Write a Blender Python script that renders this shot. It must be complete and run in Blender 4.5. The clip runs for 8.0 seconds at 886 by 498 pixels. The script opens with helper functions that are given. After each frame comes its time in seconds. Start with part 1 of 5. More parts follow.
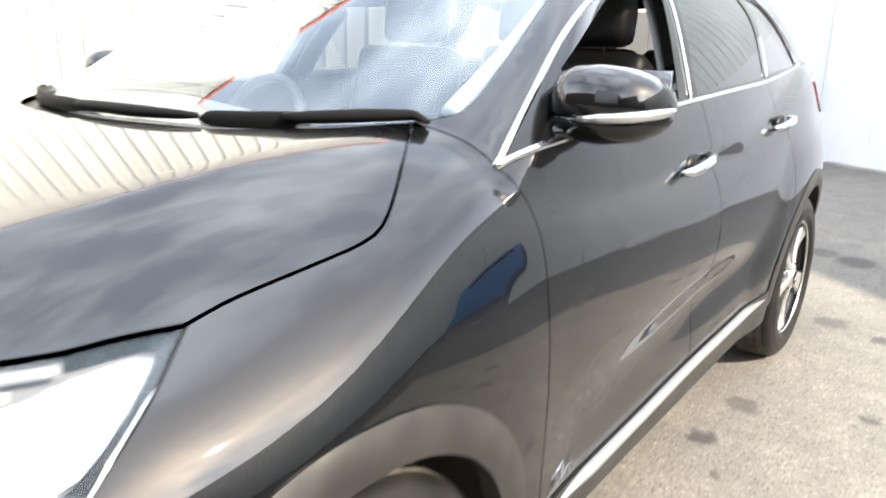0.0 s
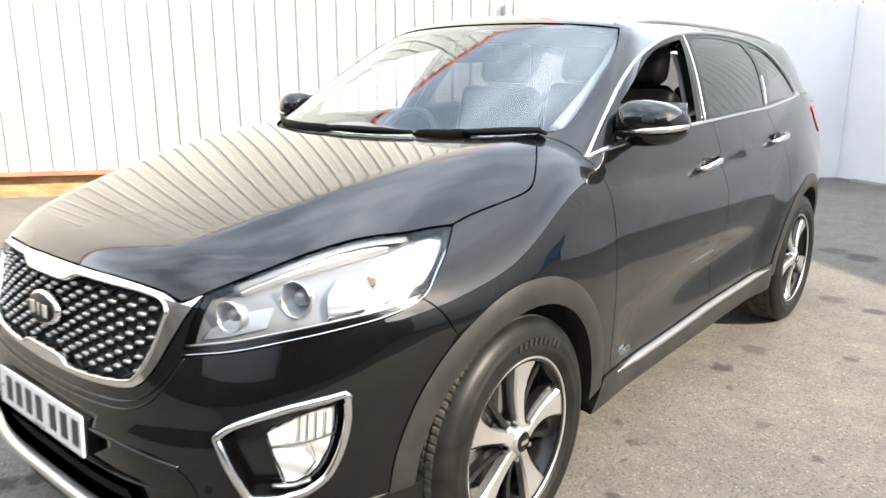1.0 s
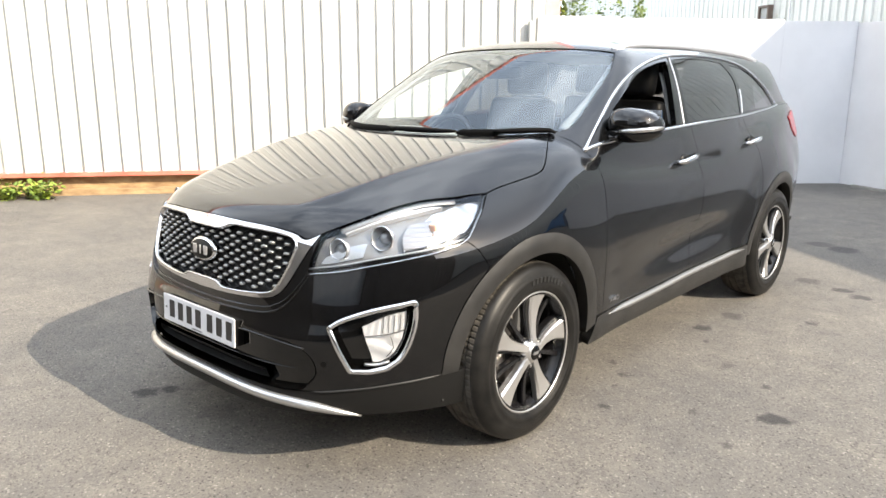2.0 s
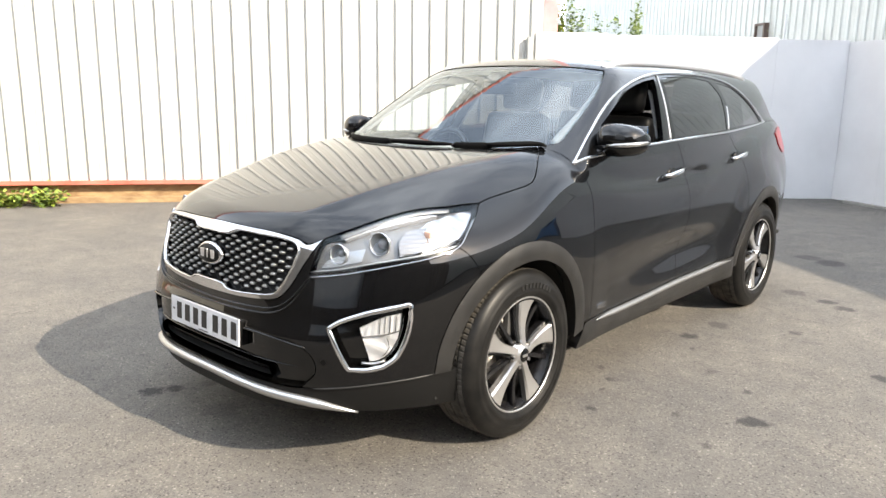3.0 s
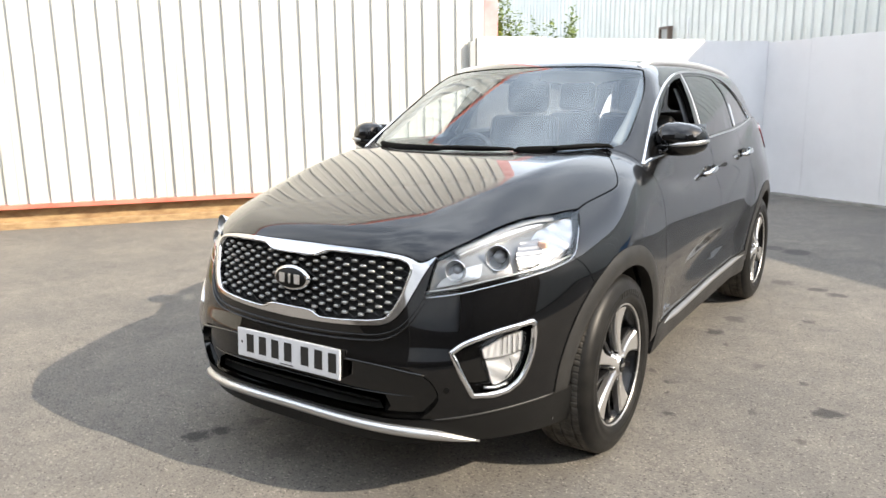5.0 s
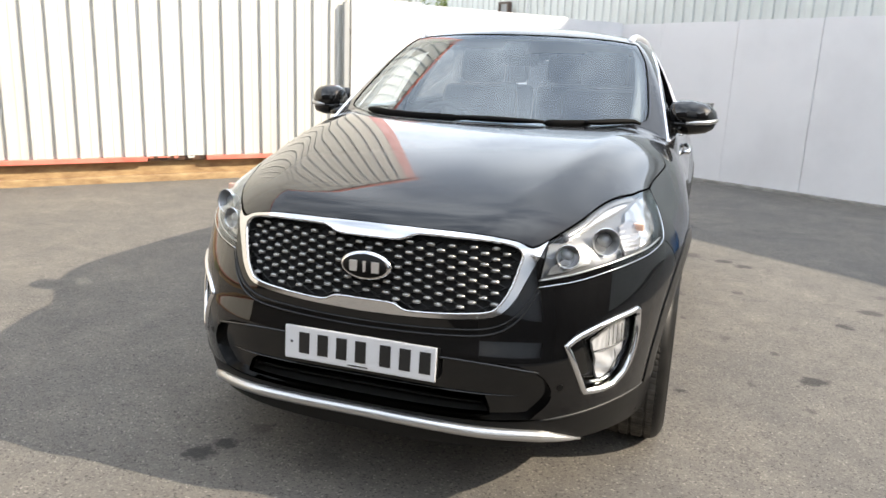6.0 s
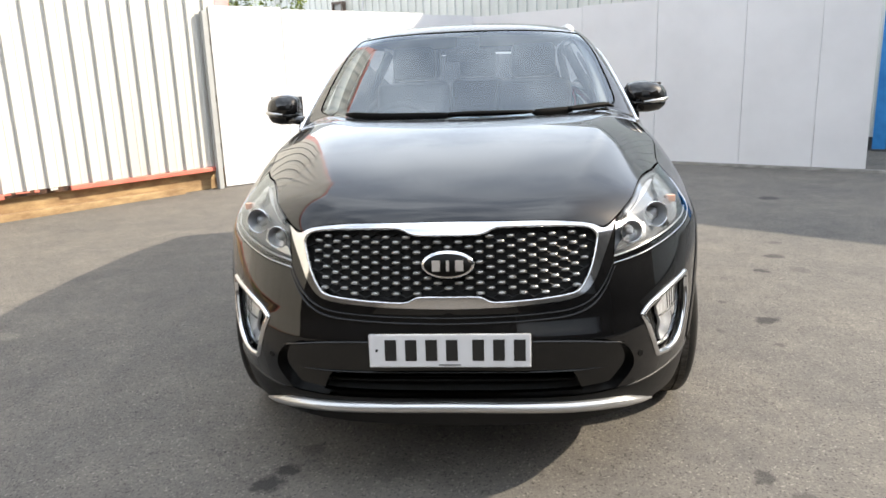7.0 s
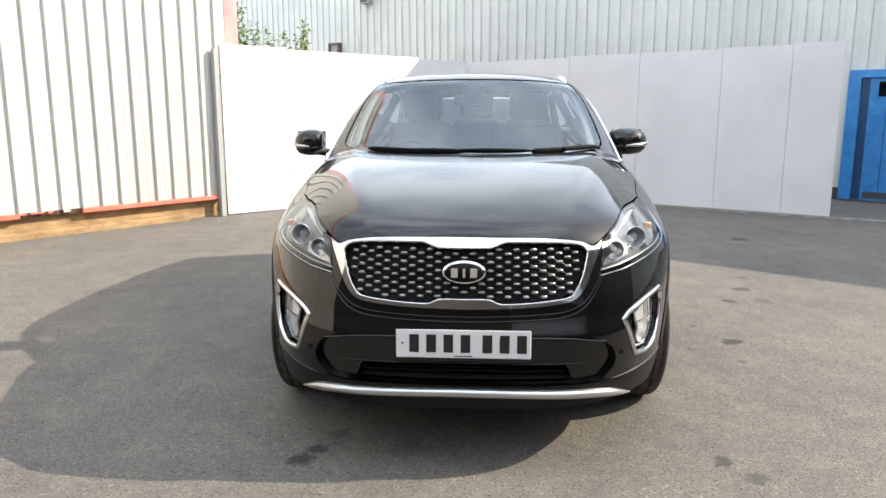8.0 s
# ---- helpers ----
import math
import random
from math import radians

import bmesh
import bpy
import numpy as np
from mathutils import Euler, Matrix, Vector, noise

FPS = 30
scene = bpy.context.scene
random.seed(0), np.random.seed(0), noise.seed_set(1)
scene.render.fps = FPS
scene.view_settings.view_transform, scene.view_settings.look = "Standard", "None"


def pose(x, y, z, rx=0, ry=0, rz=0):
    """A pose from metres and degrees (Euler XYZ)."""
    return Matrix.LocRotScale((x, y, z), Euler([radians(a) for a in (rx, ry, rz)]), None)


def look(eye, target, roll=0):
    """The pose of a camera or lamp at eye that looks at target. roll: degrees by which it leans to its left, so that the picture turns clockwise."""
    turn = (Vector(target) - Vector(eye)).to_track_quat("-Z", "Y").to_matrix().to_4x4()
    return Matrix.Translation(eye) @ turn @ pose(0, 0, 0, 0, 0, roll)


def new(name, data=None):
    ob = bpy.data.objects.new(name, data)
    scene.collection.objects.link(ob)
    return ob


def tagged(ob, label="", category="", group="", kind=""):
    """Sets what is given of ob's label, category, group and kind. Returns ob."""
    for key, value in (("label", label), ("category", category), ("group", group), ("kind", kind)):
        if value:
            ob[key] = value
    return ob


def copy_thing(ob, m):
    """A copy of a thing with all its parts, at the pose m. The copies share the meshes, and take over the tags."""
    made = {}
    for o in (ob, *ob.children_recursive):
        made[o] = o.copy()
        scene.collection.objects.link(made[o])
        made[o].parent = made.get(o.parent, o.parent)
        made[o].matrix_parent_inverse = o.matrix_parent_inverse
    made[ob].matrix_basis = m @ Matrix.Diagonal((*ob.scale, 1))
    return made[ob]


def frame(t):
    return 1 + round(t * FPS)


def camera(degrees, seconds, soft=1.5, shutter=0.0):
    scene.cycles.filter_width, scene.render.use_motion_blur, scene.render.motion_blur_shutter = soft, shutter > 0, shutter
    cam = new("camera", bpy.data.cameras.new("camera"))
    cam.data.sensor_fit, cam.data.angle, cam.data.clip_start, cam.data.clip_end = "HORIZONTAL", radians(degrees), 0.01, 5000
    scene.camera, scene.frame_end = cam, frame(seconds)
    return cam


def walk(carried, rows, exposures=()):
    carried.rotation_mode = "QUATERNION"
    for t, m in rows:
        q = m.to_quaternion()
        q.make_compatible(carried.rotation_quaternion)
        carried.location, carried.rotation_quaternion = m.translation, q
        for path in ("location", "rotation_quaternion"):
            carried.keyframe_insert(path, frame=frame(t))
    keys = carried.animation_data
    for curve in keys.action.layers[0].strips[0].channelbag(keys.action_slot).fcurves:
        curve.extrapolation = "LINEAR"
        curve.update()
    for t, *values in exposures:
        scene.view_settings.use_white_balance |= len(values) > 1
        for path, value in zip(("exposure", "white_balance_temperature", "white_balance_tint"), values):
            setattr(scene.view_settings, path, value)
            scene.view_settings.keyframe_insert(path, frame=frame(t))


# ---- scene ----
cam = camera(62.0, 8.0, shutter=0.25)
PATH = [
    (0, (1.554, 0.306, 1.363), (0.395, 1.84, 0.811), 1.0),
    (0.2, (1.645, 0.067, 1.362), (0.445, 1.553, 0.766), -0.2),
    (0.5, (1.766, -0.255, 1.374), (0.577, 1.275, 0.878), 0.8),
    (1, (2.009, -0.69, 1.42), (0.756, 0.794, 0.944), 0.0),
    (1.5, (2.269, -1.088, 1.456), (0.97, 0.374, 1.036), 0.6),
    (1.7, (2.396, -1.258, 1.437), (1.092, 0.191, 0.988), 0.1),
    (2.8, (2.648, -1.469, 1.452), (1.335, -0.021, 1.026), 0.5),
    (3, (2.654, -1.486, 1.452), (1.344, -0.033, 1.036), 0.7),
    (3.5, (2.644, -1.492, 1.444), (1.345, -0.03, 1.024), 0.6),
    (4, (2.623, -1.511, 1.453), (1.33, -0.048, 1.018), 1.9),
    (4.5, (2.368, -1.628, 1.443), (1.126, -0.118, 1.022), 3.5),
    (4.7, (2.19, -1.722, 1.442), (0.997, -0.171, 1.031), 1.2),
    (5.8, (1.118, -1.946, 1.403), (0.394, -0.128, 0.992), 2.5),
    (6, (0.916, -1.989, 1.408), (0.313, -0.141, 0.936), 2.4),
    (6.5, (0.486, -2.035, 1.422), (0.094, -0.126, 0.972), 1.5),
    (7, (0.18, -2.204, 1.409), (0.014, -0.269, 0.935), -2.0),
    (7.5, (0.1, -2.57, 1.395), (-0.022, -0.618, 0.976), 0.8),
    (8, (0.078, -2.713, 1.418), (-0.035, -0.751, 1.047), -0.0),
]
LIGHT = 1.78
walk(cam, [(t, look(eye, target, roll)) for t, eye, target, roll in PATH],
     [(t, LIGHT + more, 7500, 10) for t, more in ((0, .95), (.5, .70), (1, .45), (1.5, .27), (3, .08), (4.5, .05), (6, -.16), (8, -.19))])

# ---- world, sun, exposure ----
SUN_AZ, SUN_EL = radians(82), radians(34)
world = bpy.data.worlds.new("world")
scene.world = world
world.use_nodes = True
wn = world.node_tree
sky = wn.nodes.new("ShaderNodeTexSky")
sky.sky_type, sky.sun_disc = "NISHITA", False
sky.sun_elevation, sky.sun_rotation = SUN_EL, SUN_AZ
sky.air_density, sky.dust_density, sky.ozone_density = 1.0, 1.5, 1.0
# thin bright broken cloud over the blue
way = wn.nodes.new("ShaderNodeTexCoord")
puff = wn.nodes.new("ShaderNodeTexNoise")
puff.inputs["Scale"].default_value, puff.inputs["Detail"].default_value, puff.inputs["Roughness"].default_value = 2.6, 7.0, 0.55
cover = wn.nodes.new("ShaderNodeMapRange")
cover.inputs[1].default_value, cover.inputs[2].default_value = 0.40, 0.62
cover.inputs[3].default_value, cover.inputs[4].default_value = 0.34, 1.0
blend = wn.nodes.new("ShaderNodeMixRGB")
blend.inputs[2].default_value = (5.8, 6.8, 8.4, 1)
wn.links.new(way.outputs["Generated"], puff.inputs["Vector"])
wn.links.new(puff.outputs[0], cover.inputs[0])
wn.links.new(cover.outputs[0], blend.inputs[0])
wn.links.new(sky.outputs[0], blend.inputs[1])
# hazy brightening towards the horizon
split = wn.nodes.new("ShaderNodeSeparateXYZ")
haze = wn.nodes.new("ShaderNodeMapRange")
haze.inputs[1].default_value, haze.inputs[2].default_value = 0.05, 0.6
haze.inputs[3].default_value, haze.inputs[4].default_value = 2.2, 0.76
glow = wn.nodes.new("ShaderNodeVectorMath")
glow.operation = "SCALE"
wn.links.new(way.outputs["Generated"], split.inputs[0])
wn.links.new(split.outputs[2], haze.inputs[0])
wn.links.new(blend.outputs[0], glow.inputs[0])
# added brightening of the unseen zenith, for reflections on wing and bonnet
zenith_lift = wn.nodes.new("ShaderNodeMapRange")
zenith_lift.interpolation_type = "SMOOTHSTEP"
zenith_lift.inputs[1].default_value, zenith_lift.inputs[2].default_value = 0.75, 1.0
zenith_lift.inputs[3].default_value, zenith_lift.inputs[4].default_value = 0.0, 0.62
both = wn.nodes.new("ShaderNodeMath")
wn.links.new(split.outputs[2], zenith_lift.inputs[0])
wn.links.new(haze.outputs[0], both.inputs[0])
wn.links.new(zenith_lift.outputs[0], both.inputs[1])
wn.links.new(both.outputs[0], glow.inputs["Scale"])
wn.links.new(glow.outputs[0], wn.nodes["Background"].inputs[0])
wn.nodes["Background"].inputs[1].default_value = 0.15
sun_dir = Vector((math.sin(SUN_AZ) * math.cos(SUN_EL), math.cos(SUN_AZ) * math.cos(SUN_EL), math.sin(SUN_EL)))
sun_data = bpy.data.lights.new("sun", "SUN")
sun_data.energy, sun_data.angle, sun_data.color = 3.0, radians(0.53), (1.0, 0.94, 0.86)
sun = new("sun", sun_data)
sun.matrix_world = look(sun_dir * 60, (0, 0, 0))


# ---- materials ----
def material(name, base, rough=0.5, metal=0.0, coat=0.0, spec=0.5):
    m = bpy.data.materials.new(name)
    m.use_nodes = True
    b = m.node_tree.nodes["Principled BSDF"]
    b.inputs["Base Color"].default_value = (*base, 1)
    b.inputs["Roughness"].default_value = rough
    b.inputs["Metallic"].default_value = metal
    b.inputs["Coat Weight"].default_value = coat
    b.inputs["Coat Roughness"].default_value = 0.02
    b.inputs["Specular IOR Level"].default_value = spec
    return m


def node(m, kind, **values):
    n = m.node_tree.nodes.new(kind)
    for key, value in values.items():
        n.inputs[key].default_value = value
    return n


def link(m, a, b):
    m.node_tree.links.new(a, b)


def varied(m, scale, c1, c2, lo=0.35, hi=0.65, detail=6.0, coords="Object", stretch=(1, 1, 1)):
    """Mottles the base colour between two tones."""
    b = m.node_tree.nodes["Principled BSDF"]
    tc = m.node_tree.nodes.new("ShaderNodeTexCoord")
    mp = node(m, "ShaderNodeMapping", Scale=stretch)
    nz = node(m, "ShaderNodeTexNoise", Scale=scale, Detail=detail, Roughness=0.6)
    ramp = m.node_tree.nodes.new("ShaderNodeValToRGB")
    ramp.color_ramp.elements[0].position, ramp.color_ramp.elements[1].position = lo, hi
    ramp.color_ramp.elements[0].color, ramp.color_ramp.elements[1].color = (*c1, 1), (*c2, 1)
    link(m, tc.outputs[coords], mp.inputs[0])
    link(m, mp.outputs[0], nz.inputs["Vector"])
    link(m, nz.outputs[0], ramp.inputs[0])
    link(m, ramp.outputs[0], b.inputs["Base Color"])
    return ramp, tc


def bumpy(m, scale, strength, distance, detail=3.0, coords="Object"):
    b = m.node_tree.nodes["Principled BSDF"]
    tc = m.node_tree.nodes.new("ShaderNodeTexCoord")
    nz = node(m, "ShaderNodeTexNoise", Scale=scale, Detail=detail)
    bp = node(m, "ShaderNodeBump", Strength=strength, Distance=distance)
    link(m, tc.outputs[coords], nz.inputs["Vector"])
    link(m, nz.outputs[0], bp.inputs["Height"])
    link(m, bp.outputs[0], b.inputs["Normal"])


def glass_material(name, tint, rough=0.0, gloss=0.08, sheen=(0.88, 0.95, 1)):
    m = bpy.data.materials.new(name)
    m.use_nodes = True
    nt = m.node_tree
    nt.nodes.remove(nt.nodes["Principled BSDF"])
    out = nt.nodes["Material Output"]
    tr = node(m, "ShaderNodeBsdfTransparent", Color=(*tint, 1))
    gl = node(m, "ShaderNodeBsdfGlossy", Color=(*sheen, 1), Roughness=rough)
    # gloss of both faces of the pane, rising towards grazing
    lw = node(m, "ShaderNodeLayerWeight", Blend=0.5)
    pw = nt.nodes.new("ShaderNodeMath")
    pw.operation = "POWER"
    pw.inputs[1].default_value = 3.8
    fr = nt.nodes.new("ShaderNodeMapRange")
    fr.inputs[3].default_value, fr.inputs[4].default_value = gloss, 1.0
    link(m, lw.outputs["Facing"], pw.inputs[0])
    link(m, pw.outputs[0], fr.inputs[0])
    mix = nt.nodes.new("ShaderNodeMixShader")
    link(m, fr.outputs[0], mix.inputs[0])
    link(m, tr.outputs[0], mix.inputs[1])
    link(m, gl.outputs[0], mix.inputs[2])
    link(m, mix.outputs[0], out.inputs[0])
    return m


paint = material("black_paint", (0.002, 0.002, 0.0025), 0.38, 0.5, 1.0, 0.05)
varied(paint, 900, (0.0008, 0.0008, 0.001), (0.0032, 0.0032, 0.0038), .3, .7, detail=1.0)
paint.node_tree.nodes["Principled BSDF"].inputs["Coat Roughness"].default_value = 0.015
paint.node_tree.nodes["Principled BSDF"].inputs["Coat IOR"].default_value = 1.50
gloss_black = material("gloss_black_plastic", (0.002, 0.002, 0.002), 0.08)
lamp_grey = material("wiper_grey", (0.02, 0.02, 0.02), 0.6, spec=0.1)
wiper_black = material("wiper_black", (0.004, 0.004, 0.004), 0.6, spec=0.06)
satin_black = material("satin_black_plastic", (0.003, 0.003, 0.003), 0.4, spec=0.14)
bumpy(satin_black, 900, 0.15, 0.001)
cladding = material("grey_cladding_plastic", (0.03, 0.03, 0.03), 0.5, spec=0.4)
# black plastic, darkened further in place of shade on a tucked-under skirt
skirt_mat = material("black_skirt_plastic_shade", (0.006, 0.006, 0.006), 0.45, spec=0.2)
bumpy(skirt_mat, 1200, 0.2, 0.001)
varied(cladding, 9, (0.010, 0.010, 0.010), (0.018, 0.0175, 0.017))
bumpy(cladding, 1200, 0.2, 0.001)
chrome = material("chrome", (0.66, 0.66, 0.67), 0.07, 1.0)
silver = material("silver_plastic", (0.5, 0.5, 0.5), 0.28, 0.9)
rail_silver = material("rail_silver", (0.72, 0.72, 0.73), 0.3, 0.85)
lining_grey = material("grey_lining", (0.16, 0.16, 0.16), 0.8)
machined = material("machined_alloy", (0.52, 0.515, 0.51), 0.28, 0.85)
strip_silver = material("dull_silver_strip", (0.30, 0.30, 0.30), 0.4, 0.85)
dark_alloy = material("dark_alloy_paint", (0.008, 0.008, 0.009), 0.25, 0.2)
rubber = material("tyre_rubber", (0.012, 0.012, 0.012), 0.42, spec=0.18)
varied(rubber, 14, (0.004, 0.004, 0.004), (0.011, 0.0105, 0.0098))
bumpy(rubber, 300, 0.15, 0.002)
tread_rubber = material("dusty_tread_rubber", (0.07, 0.06, 0.05), 0.85, spec=0.2)
varied(tread_rubber, 20, (0.04, 0.036, 0.031), (0.095, 0.086, 0.074))
steel = material("brake_steel", (0.4, 0.38, 0.36), 0.4, 1.0)
# near-black puts the missing light of hollows into the colour
void = material("unlit_inside_black", (0.006, 0.006, 0.006), 0.8)
cloth = material("black_leather", (0.012, 0.012, 0.013), 0.45)
bumpy(cloth, 420, 0.05, 0.0006)
headliner = material("pale_headliner", (0.62, 0.60, 0.56), 0.9)
dash_mat = material("dashboard_plastic", (0.05, 0.05, 0.055), 0.5)
clear_glass = glass_material("clear_glass", (0.84, 0.90, 0.91), gloss=0.09)
privacy_glass = glass_material("privacy_glass", (0.15, 0.15, 0.148), gloss=0.055, sheen=(0.95, 0.94, 0.94))
lens_glass = glass_material("lens_plastic", (0.93, 0.94, 0.95), gloss=0.03)
amber = material("amber_plastic", (0.66, 0.40, 0.30), 0.25)
red_lens = material("red_lens", (0.22, 0.010, 0.013), 0.12)
reflector_mat = material("lamp_reflector", (0.46, 0.465, 0.47), 0.26, 0.95)
plate_white = material("plate_white", (0.62, 0.62, 0.63), 0.3)
plate_black = material("plate_black", (0.01, 0.01, 0.01), 0.4)
mirror_mat = material("mirror_glass", (0.9, 0.9, 0.9), 0.01, 1.0)
ink_grey = material("tyre_lettering", (0.008, 0.008, 0.008), 0.5)

asphalt = material("asphalt", (0.09, 0.085, 0.08), 0.85)
wall_white = material("white_cladding", (0.74, 0.74, 0.71), 0.45)
varied(wall_white, 1.3, (0.40, 0.395, 0.365), (0.51, 0.505, 0.475), 0.25, 0.6, stretch=(1, 1, 0.15))
fence_white = material("white_hoarding", (0.8, 0.8, 0.82), 0.5)
varied(fence_white, 0.9, (0.57, 0.57, 0.585), (0.64, 0.64, 0.655), 0.3, 0.6)
bumpy(fence_white, 2.2, 0.25, 0.02)
red_trim = material("red_trim", (0.62, 0.12, 0.08), 0.45)
varied(red_trim, 3, (0.50, 0.12, 0.085), (0.64, 0.19, 0.14))
pale_red = material("pale_red_trim", (0.6, 0.28, 0.28), 0.5)
varied(pale_red, 2, (0.52, 0.20, 0.20), (0.64, 0.33, 0.33))
rust = material("rusted_steel", (0.05, 0.025, 0.015), 0.85)
varied(rust, 14, (0.015, 0.010, 0.008), (0.09, 0.04, 0.02))
plinth_mat = material("ochre_plinth", (0.42, 0.28, 0.15), 0.85)
varied(plinth_mat, 4, (0.20, 0.12, 0.06), (0.36, 0.25, 0.13), stretch=(1, 1, 3))
grey_clad = material("grey_green_cladding", (0.5, 0.52, 0.5), 0.5)
varied(grey_clad, 0.8, (0.50, 0.52, 0.50), (0.58, 0.60, 0.58))
blue_paint = material("blue_door_paint", (0.02, 0.14, 0.45), 0.4)
varied(blue_paint, 5, (0.012, 0.16, 0.42), (0.025, 0.23, 0.54))
# darker copy of the door blue, shade of reveal and seams put into it
shade_blue = material("blue_with_shade", (0.012, 0.05, 0.13), 0.5)
concrete = material("concrete", (0.33, 0.32, 0.3), 0.9)
varied(concrete, 6, (0.17, 0.165, 0.15), (0.28, 0.27, 0.255))
brown_steel = material("brown_lamp_case", (0.11, 0.075, 0.06), 0.6)
dark_steel = material("dark_steel", (0.05, 0.05, 0.05), 0.6)
leaf_mat = material("leaf", (0.11, 0.16, 0.045), 0.5)
stem_mat = material("stem", (0.09, 0.07, 0.04), 0.8)
yard_wall = material("plain_yard_wall", (0.16, 0.14, 0.12), 0.8)
varied(yard_wall, 0.7, (0.05, 0.045, 0.04), (0.09, 0.08, 0.07))
south_mat = material("plain_pale_wall", (0.7, 0.7, 0.7), 0.7)
varied(south_mat, 0.5, (0.44, 0.45, 0.47), (0.54, 0.55, 0.56))
post_mat = material("grey_post", (0.3, 0.31, 0.31), 0.6)


# ---- mesh helpers ----
def mesh_object(name, verts, faces, mat, parent=None, label="", normals=None, smooth=True):
    me = bpy.data.meshes.new(name)
    me.from_pydata([tuple(v) for v in verts], [], [tuple(f) for f in faces])
    me.materials.append(mat)
    if smooth:
        me.polygons.foreach_set("use_smooth", [True] * len(me.polygons))
    me.update()
    if normals is not None:
        me.normals_split_custom_set_from_vertices([tuple(n) for n in normals])
    ob = new(name, me)
    if parent is not None:
        ob.parent = parent
    if label:
        ob["label"] = label
    return ob


def part(name, bm, mat, parent=None, label="", smooth=False):
    me = bpy.data.meshes.new(name)
    bmesh.ops.recalc_face_normals(bm, faces=bm.faces[:])
    bm.to_mesh(me)
    bm.free()
    me.materials.append(mat)
    if smooth:
        me.polygons.foreach_set("use_smooth", [True] * len(me.polygons))
    ob = new(name, me)
    if parent is not None:
        ob.parent = parent
    if label:
        ob["label"] = label
    return ob


def box_bm(size, at=(0, 0, 0), bevel=0.0, segments=2, turn=None, bm=None):
    bm = bm or bmesh.new()
    m = Matrix.Translation(at) @ (turn if turn is not None else Matrix.Identity(4)) @ Matrix.Diagonal((*size, 1))
    got = bmesh.ops.create_cube(bm, size=1.0, matrix=m)
    if bevel:
        edges = list({e for v in got["verts"] for e in v.link_edges})
        bmesh.ops.bevel(bm, geom=edges, offset=bevel, segments=segments, affect="EDGES", profile=0.6)
    return bm


def tube(name, pts, radius, mat, parent=None, label="", sides=8, flat=1.0):
    """A round bar through points; radius may be one number or one for each point."""
    pts = [Vector(p) for p in pts]
    rad = radius if hasattr(radius, "__len__") else [radius] * len(pts)
    verts, faces = [], []
    for i, p in enumerate(pts):
        d = (pts[min(i + 1, len(pts) - 1)] - pts[max(i - 1, 0)]).normalized()
        a = d.cross(Vector((0, 0, 1)))
        a = a.normalized() if a.length > 1e-3 else Vector((1, 0, 0))
        b = d.cross(a).normalized()
        for k in range(sides):
            th = 2 * math.pi * k / sides
            verts.append(p + a * math.cos(th) * rad[i] + b * math.sin(th) * rad[i] * flat)
    for i in range(len(pts) - 1):
        for k in range(sides):
            k2 = (k + 1) % sides
            faces.append((i * sides + k, i * sides + k2, (i + 1) * sides + k2, (i + 1) * sides + k))
    faces.append(tuple(range(sides))[::-1])
    faces.append(tuple((len(pts) - 1) * sides + k for k in range(sides)))
    bm = bmesh.new()
    vs = [bm.verts.new(v) for v in verts]
    for f in faces:
        bm.faces.new([vs[i] for i in f])
    return part(name, bm, mat, parent, label, True)


def lathe(profile, n=48, arc=2 * math.pi):
    """Turns (radius, x) pairs about the x axis."""
    verts, faces, k = [], [], len(profile)
    for i in range(n):
        a = arc * i / n
        for r, x in profile:
            verts.append((x, r * math.cos(a), r * math.sin(a)))
    for i in range(n):
        j = (i + 1) % n
        for q in range(k - 1):
            faces.append((i * k + q, i * k + q + 1, j * k + q + 1, j * k + q))
    return verts, faces


